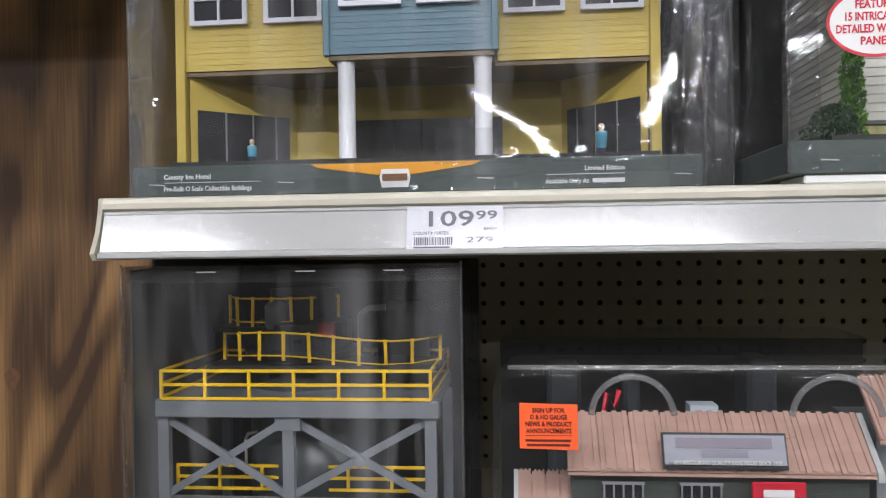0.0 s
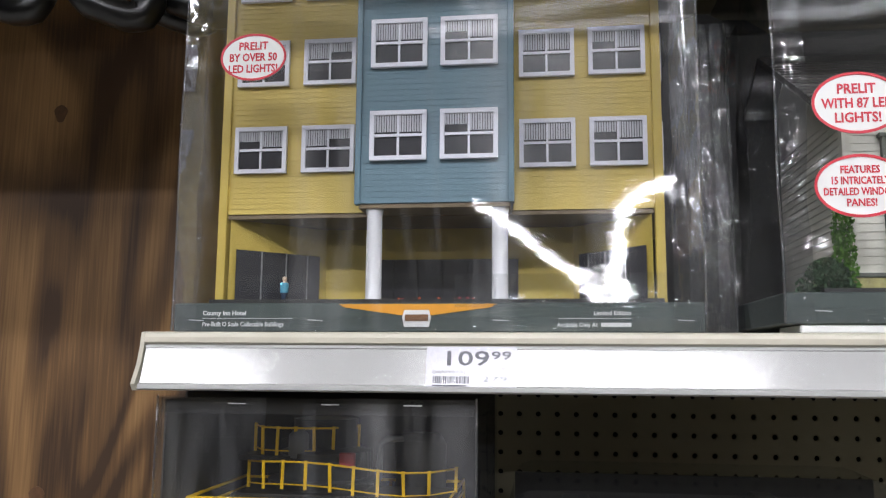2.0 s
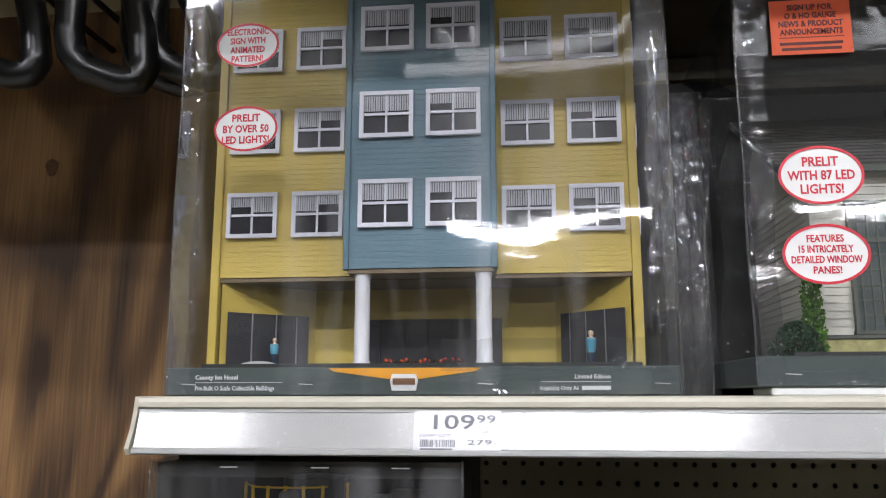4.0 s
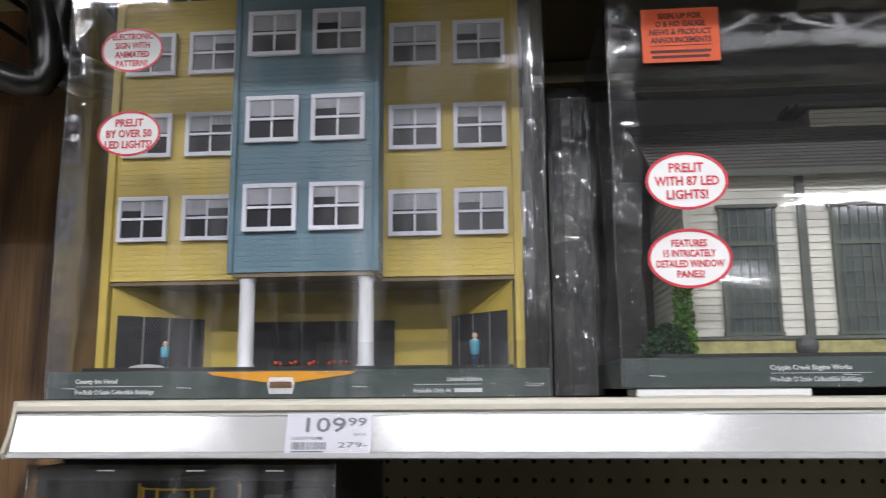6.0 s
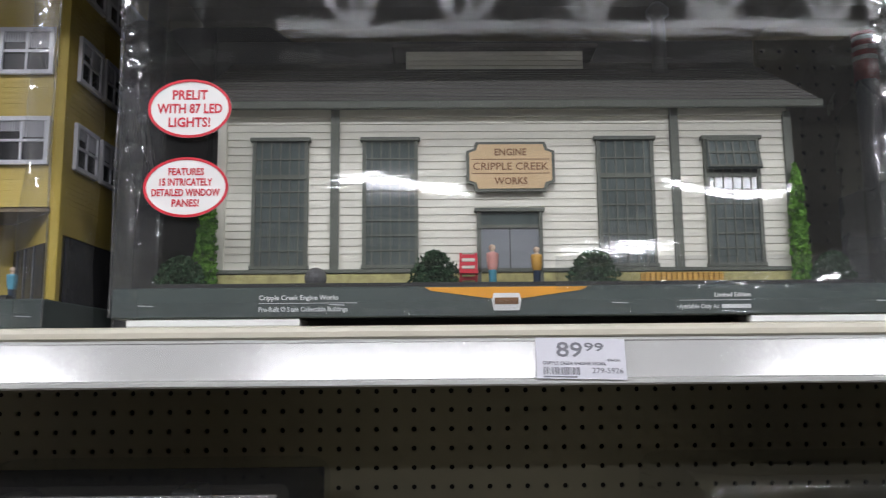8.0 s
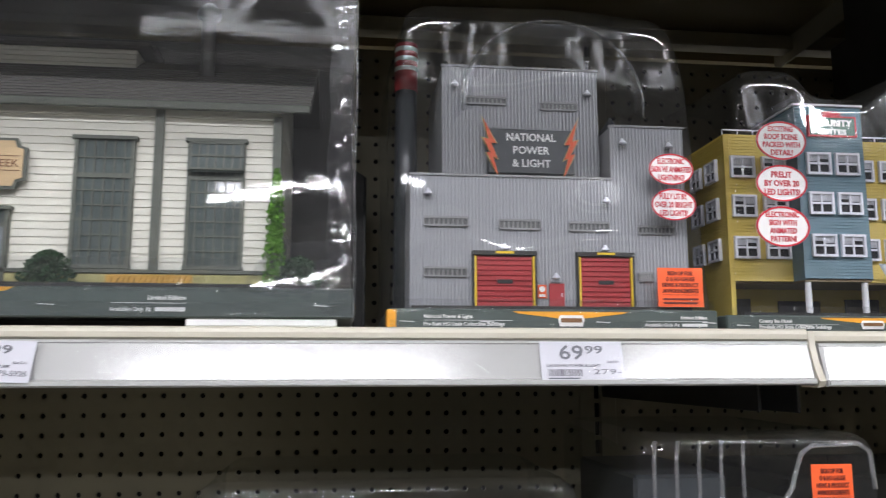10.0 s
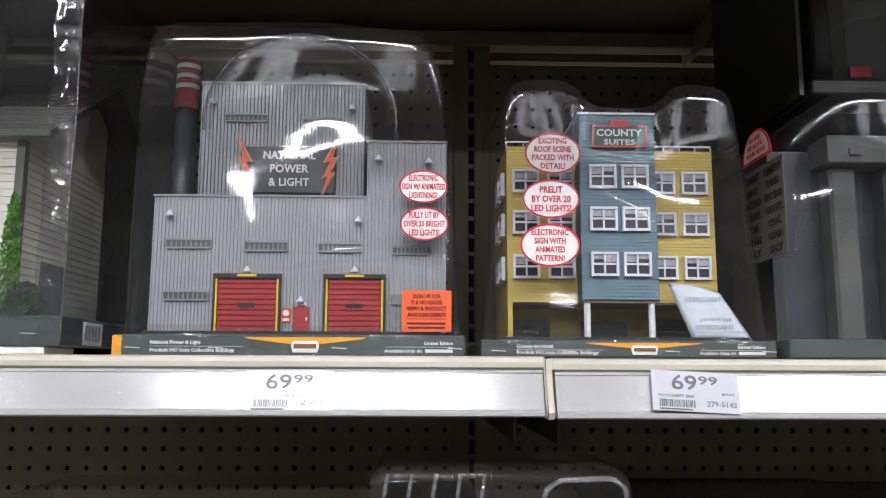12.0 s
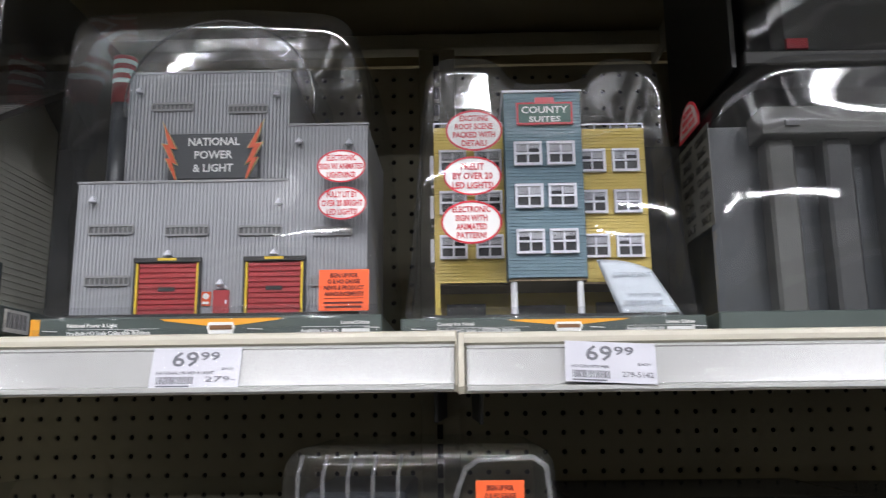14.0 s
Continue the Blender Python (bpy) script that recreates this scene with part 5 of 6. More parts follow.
def power_house():
    b = thing("model_power_house", (1.287, 0.10, 1.5205), "grey corrugated model power house with red roller doors", "model building", "model buildings")
    z0 = 1.5205
    y = 0.055
    part("front_wall", corrugated(1.1615, 1.3435, y, z0, 1.6365, 0.0031), M_STEEL, b)
    part("right_wall", corrugated(1.3435, 1.4125, y, z0, 1.686, 0.0031), M_STEEL, b)
    part("tower_wall", corrugated(1.192, 1.339, 0.075, 1.6365, 1.7455, 0.0033, 0.0016, 0.004), M_STEEL, b)
    for a, c, ya, za, zb in ((1.1615, 1.164, y, z0, 1.6365), (1.410, 1.4125, y, z0, 1.686), (1.3435, 1.346, y, 1.6365, 1.686), (1.192, 1.1945, 0.075, 1.6365, 1.7455), (1.3365, 1.339, 0.075, 1.6365, 1.7455)):
        part("side_wall", boxes((a, c, ya + 0.003, 0.20, za, zb)), M_STEEL, b)
    part("roof", boxes((1.164, 1.3435, 0.058, 0.2, 1.6345, 1.6363), (1.346, 1.41, 0.058, 0.2, 1.684, 1.6858), (1.1945, 1.3365, 0.078, 0.2, 1.7435, 1.7453)), M_ROOF, b)
    part("coping", boxes((1.1605, 1.344, y - 0.001, y + 0.003, 1.6365, 1.6385), (1.3425, 1.4135, y - 0.001, y + 0.003, 1.686, 1.688), (1.191, 1.340, 0.074, 0.078, 1.7455, 1.7475)), M_FRAME, b)
    for a, c, e, f in ((1.174, 1.2115, 1.592, 1.599), (1.2405, 1.2765, 1.590, 1.5975), (1.3035, 1.339, 1.5895, 1.5965), (1.367, 1.399, 1.588, 1.594), (1.174, 1.2105, 1.5475, 1.5545), (1.366, 1.378, 1.545, 1.552)):
        louvre(b, a, c, e, f, y)
    for a, c, e, f in ((1.2145, 1.251, 1.7105, 1.7165), (1.2845, 1.3185, 1.707, 1.7135)):
        louvre(b, a, c, e, f, 0.075)
    for a, c in ((1.2165, 1.2715), (1.3095, 1.3600)):
        d = part("roller_door", boxes((a + 0.003, c - 0.003, y - 0.0015, y - 0.0003, z0, 1.5655)), M_REDDOOR, b, "red slatted roller door")
        for i in range(10):
            zz = z0 + i * 0.0045
            part("slat", boxes((a + 0.003, c - 0.003, y - 0.0026, y - 0.0016, zz + 0.0004, zz + 0.0040), bevel=0.0005), M_REDDOOR, d)
        part("frame", boxes((a - 0.001, a + 0.0008, y - 0.004, y, z0, 1.5675), (c - 0.0008, c + 0.001, y - 0.004, y, z0, 1.5675), (a - 0.001, c + 0.001, y - 0.005, y, 1.5658, 1.5695)), M_BLACK, d)
        part("stripe", boxes((a + 0.0009, a + 0.0026, y - 0.0036, y - 0.0004, z0, 1.5655), (c - 0.0026, c - 0.0009, y - 0.0036, y - 0.0004, z0, 1.5655), ((a + c) / 2 - 0.008, (a + c) / 2 + 0.008, y - 0.0056, y - 0.005, 1.567, 1.569)), M_SAFETY, d)
        part("nameplate", boxes(((a + c) / 2 - 0.007, (a + c) / 2 + 0.007, y - 0.0032, y - 0.0027, 1.541, 1.5445)), M_BLACK, d)
    d = part("door", boxes((1.2835, 1.297, y - 0.0022, y - 0.0003, z0, 1.5415)), M_REDDOOR, b)
    part("handle", boxes((1.294, 1.2952, y - 0.003, y - 0.0022, 1.530, 1.533)), M_TRIM, d)
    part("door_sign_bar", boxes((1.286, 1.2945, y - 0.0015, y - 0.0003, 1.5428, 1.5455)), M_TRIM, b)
    p = part("wall_poster", boxes((1.2735, 1.2812, y - 0.0012, y - 0.0003, 1.5285, 1.5405)), M_BOLT, b)
    part("poster_disc", plate(ellipse(1.2773, 1.5365, 0.0026, 0.0026, 16), y - 0.0017, y - 0.0013), M_WHITE, p)
    part("poster_bar", boxes((1.2745, 1.280, y - 0.0016, y - 0.0013, 1.5298, 1.532)), M_WHITE, p)
    for x, z, ya in ((1.244, 1.573, y), (1.3345, 1.573, y), (1.2895, 1.5475, y), (1.1765, 1.621, y), (1.337, 1.6165, y), (1.3535, 1.671, y), (1.397, 1.669, y), (1.203, 1.728, 0.075), (1.328, 1.723, 0.075)):
        l = part("wall_lamp", lathe(x, ya - 0.0045, [(0.0038, z - 0.002), (0.0034, z - 0.0008), (0.0012, z + 0.0022), (0.0008, z + 0.003)], 12), M_TRIM, b, smooth=True)
        part("arm", boxes((x - 0.0005, x + 0.0005, ya - 0.0045, ya, z + 0.0025, z + 0.0033)), M_TRIM, l)
    sg = part("sign", boxes((1.233, 1.314, 0.069, 0.0748, 1.6435, 1.6855), bevel=0.0008), M_SIGNDK, b, "dark illuminated sign with white letters and red bolts")
    for i, w in enumerate(("NATIONAL", "POWER", "& LIGHT")):
        lettering(w, 1.2735, 0.0688, 1.6745 - i * 0.0122, 0.0070, (0.046, 0.034, 0.036)[i], M_WHITE, sg, 0.02)
    for cx, s in ((1.2365, -1), (1.3085, 1)):
        o = [(0.008, 0.030), (-0.004, 0.006), (0.001, 0.007), (-0.005, -0.008), (-0.001, -0.006), (-0.007, -0.028), (0.005, -0.002), (0.001, -0.003), (0.008, 0.011), (0.003, 0.010)]
        if s < 0:
            o = [(-a, c) for a, c in o]
        part("bolt_rim", plate([(cx + a * 1.25, 1.6645 + c * 1.12) for a, c in o], 0.0672, 0.0686), M_BEIGE, sg)
        part("bolt", plate([(cx + a, 1.6645 + c) for a, c in o], 0.0662, 0.0671), M_BOLT, sg)
    ch = part("chimney", lathe(1.1625, 0.13, [(0.0118, z0), (0.0112, 1.65), (0.0104, 1.738)], 20), M_SIGNDK, b, "tall black chimney with a red and white banded top", smooth=True)
    z = 1.738
    for i, h in enumerate((0.020, 0.0045, 0.0055, 0.0045, 0.0055, 0.0045, 0.004)):
        part("band", lathe(1.1625, 0.13, [(0.0112, z), (0.0112, z + h)], 20), M_REDDOOR if i % 2 == 0 else M_WHITE, ch, smooth=True)
        z += h
    part("water_tank", lathe(1.366, 0.12, [(0.012, 1.686), (0.012, 1.70), (0.003, 1.712), (0.001, 1.716)], 16), M_SIGNDK, b, smooth=True)
    part("roof_vent", lathe(1.268, 0.14, [(0.016, 1.745), (0.016, 1.752), (0.012, 1.760), (0.004, 1.764)], 18), M_PALE, b, smooth=True)


def formed_shell(b, outline, y0, y1, taper, seed, nd=5, dents=()):
    """A vacuum-formed clear cover: a rounded front outline carried back to the card."""
    bm = bmesh.new()
    cx = sum(p[0] for p in outline) / len(outline)
    zb = min(p[1] for p in outline)
    rings = []
    steps = [(0.0, 0.965), (0.012, 0.99), (0.05, 1.0)] + [(0.05 + 0.95 * k / nd, 1.0 + taper * k / nd) for k in range(1, nd + 1)]
    for f, s in steps:
        w = 0.004 if f > 0.1 else 0.0
        rings.append([bm.verts.new((cx + (x - cx) * s + w * noise.noise(Vector((f * 9, z * 26, seed + x * 3))), y0 + (y1 - y0) * f, zb + (z - zb) * s)) for x, z in outline])
    n = len(outline)
    for a, c in zip(rings, rings[1:]):
        for i in range(n - 1):
            bm.faces.new((a[i], a[i + 1], c[i + 1], c[i]))
    # front, as a fan of strips from foot to outline
    f0 = [bm.verts.new((v.co.x, v.co.y, zb)) for v in rings[0]]
    m = 22
    prev = f0
    for k in range(1, m):
        row = []
        for v in rings[0]:
            z = zb + (v.co.z - zb) * k / m
            u = (v.co.x - cx) / 0.14
            h = (z - zb - 0.13) / 0.13
            d = (0.0007 * noise.noise(Vector((v.co.x * 13, z * 11, seed))) + 0.00018 * noise.noise(Vector((v.co.x * 45, z * 30, seed))) - 0.005 * max(0.0, 1 - u * u) * max(0.0, 1 - h * h)) * min(1, 4 * (1 - k / m))
            for dx, dz, deep, wide in dents:
                d += deep * math.exp(-((v.co.x - dx) ** 2 + (z - dz) ** 2) / (2 * wide * wide))
            row.append(bm.verts.new((v.co.x, y0 + d, z)))
        for i in range(n - 1):
            bm.faces.new((prev[i], prev[i + 1], row[i + 1], row[i]))
        prev = row
    for i in range(n - 1):
        bm.faces.new((prev[i], prev[i + 1], rings[0][i + 1], rings[0][i]))
    bmesh.ops.remove_doubles(bm, verts=bm.verts, dist=0.00005)
    bmesh.ops.recalc_face_normals(bm, faces=bm.faces)
    s = clear(part("cover", bm, M_SHELL, b, "vacuum-formed clear plastic cover", smooth=True))
    return s


def rounded(points, r=0.02, n=5):
    out = []
    for i, p in enumerate(points):
        if i in (0, len(points) - 1):
            out.append(p)
            continue
        p0, p1, p2 = Vector((*points[i - 1], 0)), Vector((*p, 0)), Vector((*points[i + 1], 0))
        a = p1 + (p0 - p1).normalized() * min(r, (p0 - p1).length * 0.45)
        c = p1 + (p2 - p1).normalized() * min(r, (p2 - p1).length * 0.45)
        for k in range(n + 1):
            f = k / n
            q = a.lerp(p1, f).lerp(p1.lerp(c, f), f)
            out.append((q.x, q.y))
    fine = []
    for a, c in zip(out, out[1:]):
        m = max(1, round(math.dist(a, c) / 0.012))
        fine += [(a[0] + (c[0] - a[0]) * k / m, a[1] + (c[1] - a[1]) * k / m) for k in range(m)]
    return fine + [out[-1]]


def formed_box(name, x0, x1, y0, y1, tray_h, outline, label, title, logo_x, group, seed, dents=()):
    b = thing(name, ((x0 + x1) / 2, (y0 + y1) / 2, 1.5), label, "model box", group)
    zt = 1.5 + tray_h
    tr = part("tray", boxes((x0, x1, y0, y1, 1.5, zt), bevel=0.0012), M_CARD, b, "dark green printed card tray")
    if title:
        tray_print(tr, x0, x1, y0, 1.5, zt - 0.001, logo_x, title, "HO", x0 + 0.030, x1 - 0.010)
    part("tray_edge", boxes((x0 + 0.02, x1 - 0.02, y0 + 0.006, y0 + 0.012, zt, zt + 0.003)), M_BLACK, b)
    formed_shell(b, outline, y0 + 0.004, y1 - 0.01, 0.05, seed, 9, dents)
    clear(part("skirt", crumple(x0 + 0.004, x1 - 0.004, y0 - 0.0004, zt - 0.003, zt + 0.008, 0.003, seed, 60), M_SHELL, b, smooth=True))
    clear(part("skirt", crumple(x0 + 0.002, x1 - 0.002, y0 - 0.0012, 1.501, 1.508, 0.0014, seed + 2, 60), M_SHELL, b, smooth=True))
    return b


def power_box():
    out = rounded([(1.146, 1.518), (1.148, 1.74), (1.156, 1.790), (1.300, 1.793), (1.395, 1.785), (1.410, 1.735), (1.425, 1.518)], 0.022)
    b = formed_box("model_box", 1.1415, 1.4275, 0.034, 0.235, 0.0175, out, "formed clear plastic box holding a grey model power house", "National Power & Light", 1.297, "boxed models", 21.0, ((1.2965, 1.6431, 0.006, 0.0523), (1.3251, 1.586, -0.0052, 0.0327)))
    part("orange_corner", boxes((1.1409, 1.1485, 0.0335, 0.06, 1.5005, 1.5165)), M_ORANGE, b)
    # arched bulge of the cover over the tower
    arc = [(1.287 + 0.082 * math.cos(a), 1.700 + 0.077 * math.sin(a)) for a in [math.pi * (1.04 - 1.08 * k / 26) for k in range(27)]]
    bm = bmesh.new()
    rings = [[bm.verts.new((1.287 + (x - 1.287) * s, yy, 1.70 + (z - 1.70) * s)) for x, z in arc] for yy, s in ((0.0365, 0.90), (0.0345, 0.95), (0.036, 1.0), (0.055, 1.03), (0.12, 1.06))]
    for a, c in zip(rings, rings[1:]):
        for i in range(26):
            bm.faces.new((a[i], a[i + 1], c[i + 1], c[i]))
    clear(part("cover_arch", bm, M_SHELL, b, smooth=True))
    clear(part("arch_rim", tube([(x, 0.0355, z) for x, z in arc], 0.0011, 6), M_EDGE, b, smooth=True))
    oval_sticker(b, 1.3925, 0.0372, 1.643, 0.0205, 0.0143, (("ELECTRONIC", 0.60), ("SIGN W/ ANIMATED", 0.9), ("LIGHTNING!", 0.58)), 0.0050)
    oval_sticker(b, 1.3935, 0.0372, 1.611, 0.0205, 0.0143, (("FULLY LIT BY", 0.62), ("OVER 20 BRIGHT", 0.84), ("LED LIGHTS!", 0.62)), 0.0050)
    orange_sticker(b, 1.3755, 1.4165, 1.5205, 1.5545, 0.0365)
    power_house()


power_box()

# ---- HO hotel ----


def small_hotel():
    b = thing("model_hotel", (1.565, 0.13, 1.516), "small yellow and blue-grey model hotel inside formed plastic", "model building", "model buildings")
    z0, zs = 1.516, 1.550
    part("wing_wall", siding(1.469, 1.536, 0.090, zs, 1.694, 0.0030, 0.0006), M_YELLOW, b)
    part("wing_wall", siding(1.5995, 1.661, 0.094, zs, 1.692, 0.0030, 0.0006), M_YELLOW, b)
    part("tower_wall", siding(1.5325, 1.6005, 0.070, zs + 0.001, 1.7185, 0.0030, 0.0006), M_BLUE, b)
    part("tower_side", side_siding(0.0705, 0.12, 1.6005, zs, 1.7185, 0.003, 1, 0.0005), M_BLUE, b)
    part("tower_side", side_siding(0.0705, 0.12, 1.5325, zs, 1.7185, 0.003, -1, 0.0005), M_BLUE, b)
    part("tower_roof", boxes((1.531, 1.602, 0.068, 0.15, 1.7185, 1.7205)), M_TRIM, b)
    part("side_wall", side_siding(0.092, 0.2, 1.469, z0, 1.694, 0.003, -1, 0.0006), M_YELLOW, b)
    part("side_wall", side_siding(0.096, 0.2, 1.661, z0, 1.692, 0.003, 1, 0.0006), M_YELLOW, b)
    part("roof", boxes((1.472, 1.533, 0.095, 0.2, 1.688, 1.691), (1.603, 1.658, 0.098, 0.2, 1.688, 1.691)), M_ROOF, b)
    for xa, xb, y in ((1.469, 1.532, 0.091), (1.602, 1.661, 0.095)):
        bm = bmesh.new()
        z = 1.694 if xa < 1.5 else 1.692
        put_box(bm, xa, xb, y, y + 0.001, z + 0.0042, z + 0.0054)
        for i in range(5):
            x = xa + (xb - xa) * i / 4
            put_box(bm, x - 0.0005, x + 0.0005, y, y + 0.001, z, z + 0.0042)
        part("roof_railing", bm, M_TRIM, b)
    part("soffit", boxes((1.472, 1.658, 0.0935, 0.15, zs - 0.002, zs - 0.0004), (1.533, 1.600, 0.0715, 0.0932, zs - 0.002, zs + 0.0006)), M_CEIL, b)
    part("lobby_wall", boxes((1.472, 1.658, 0.145, 0.15, z0, zs - 0.002)), M_YELLOW, b)
    part("lobby_glazing", boxes((1.478, 1.515, 0.1425, 0.1448, z0, 1.538), (1.545, 1.59, 0.1425, 0.1448, z0, 1.536), (1.618, 1.655, 0.1425, 0.1448, z0, 1.538)), M_DOOR, b)
    part("corner_post", boxes((1.469, 1.4735, 0.090, 0.095, z0, zs), (1.6565, 1.661, 0.094, 0.099, z0, zs)), M_YELLOW, b)
    for x in (1.5375, 1.5945):
        part("column", lathe(x, 0.075, [(0.0036, z0), (0.0030, z0 + 0.002), (0.0029, zs - 0.002), (0.0034, zs)], 14), M_COL, b, smooth=True)
    for j, z in enumerate((1.661, 1.6225, 1.582)):
        for i, (x, y) in enumerate(((1.486, 0.0888), (1.518, 0.0888), (1.5525, 0.0688), (1.5815, 0.0688), (1.6125, 0.0928), (1.643, 0.0928))):
            sash(b, WIN_HO, x, y, z, i + j)
        for y in (0.115, 0.15):
            sash(b, WIN_HO, 1.4678, y, z, j, radians(-90))
    sg = part("roof_sign", boxes((1.545, 1.5915, 0.0665, 0.0692, 1.689, 1.7065)), M_GREEN, b, "green hotel sign with a red outline")
    part("sign_rim", boxes((1.5435, 1.593, 0.0662, 0.0692, 1.7065, 1.708), (1.5435, 1.593, 0.0662, 0.0692, 1.6875, 1.689), (1.5435, 1.545, 0.0662, 0.0692, 1.689, 1.7065), (1.5915, 1.593, 0.0662, 0.0692, 1.689, 1.7065), (1.560, 1.577, 0.0662, 0.0692, 1.708, 1.7125)), M_RED, sg)
    lettering("COUNTY", 1.5683, 0.0662, 1.698, 0.0062, 0.041, M_WHITE, sg)
    lettering("SUITES", 1.5683, 0.0662, 1.690, 0.0048, 0.028, M_WHITE, sg)


def small_hotel_box():
    out = rounded([(1.446, 1.515), (1.462, 1.725), (1.474, 1.747), (1.522, 1.747), (1.540, 1.722), (1.598, 1.722), (1.618, 1.745), (1.660, 1.742), (1.669, 1.722), (1.688, 1.513)], 0.014)
    b = formed_box("model_box", 1.4415, 1.6915, 0.046, 0.245, 0.0145, out, "formed clear plastic box holding a small model hotel", "County Inn Hotel", 1.579, "boxed models", 33.0, ((1.521, 1.575, 0.006, 0.039),))
    oval_sticker(b, 1.505, 0.0492, 1.6765, 0.0245, 0.0185, (("EXCITING", 0.5), ("ROOF SCENE", 0.66), ("PACKED WITH", 0.74), ("DETAIL!", 0.44)), 0.0050)
    oval_sticker(b, 1.503, 0.0492, 1.636, 0.0248, 0.0172, (("PRELIT", 0.4), ("BY OVER 20", 0.68), ("LED LIGHTS!", 0.7)), 0.0055)
    oval_sticker(b, 1.5015, 0.0492, 1.5955, 0.0258, 0.0188, (("ELECTRONIC", 0.62), ("SIGN WITH", 0.52), ("ANIMATED", 0.5), ("PATTERN!", 0.48)), 0.0050)
    small_hotel()
    s = thing("desiccant_sachet", (1.640, 0.058, 1.516), "crumpled white desiccant sachet leaning inside the plastic cover", "sachet")
    bm = bmesh.new()
    cs = ((1.6085, 1.566), (1.655, 1.557), (1.677, 1.5155), (1.625, 1.5155))
    g = []
    n = 12
    for side in (-1, 1):
        for j in range(n + 1):
            for i in range(n + 1):
                u, v = i / n, j / n
                top = Vector(cs[0]).lerp(Vector(cs[1]), u)
                bot = Vector(cs[3]).lerp(Vector(cs[2]), u)
                q = bot.lerp(top, v)
                f = (16 * u * (1 - u) * v * (1 - v)) ** 0.4
                d = 0.0045 * f + 0.001 * f * noise.noise(Vector((q.x * 90, q.y * 90, side)))
                g.append(bm.verts.new((q.x, 0.060 + 0.012 * v + side * d, q.y + 0.003 * math.sin(u * 3.1) * v)))
    for side in (0, 1):
        for j in range(n):
            for i in range(n):
                k = side * (n + 1) ** 2 + j * (n + 1) + i
                q = (g[k], g[k + 1], g[k + n + 2], g[k + n + 1])
                bm.faces.new(q if side == 0 else q[::-1])
    bmesh.ops.remove_doubles(bm, verts=bm.verts, dist=0.0002)
    part("pouch", bm, M_SACHET, s, smooth=True)
    for w, x, z, hh in (("DO NOT EAT", 1.646, 1.5315, 0.0032), ("DESICCANT", 1.645, 1.5245, 0.0042), ("DESICCANT", 1.637, 1.549, 0.0042)):
        lettering(w, x, 0.0562 + (z - 1.516) * 0.22, z, hh, 0, M_SACHETINK, s, 0.01)


small_hotel_box()

# ---- silo box ----


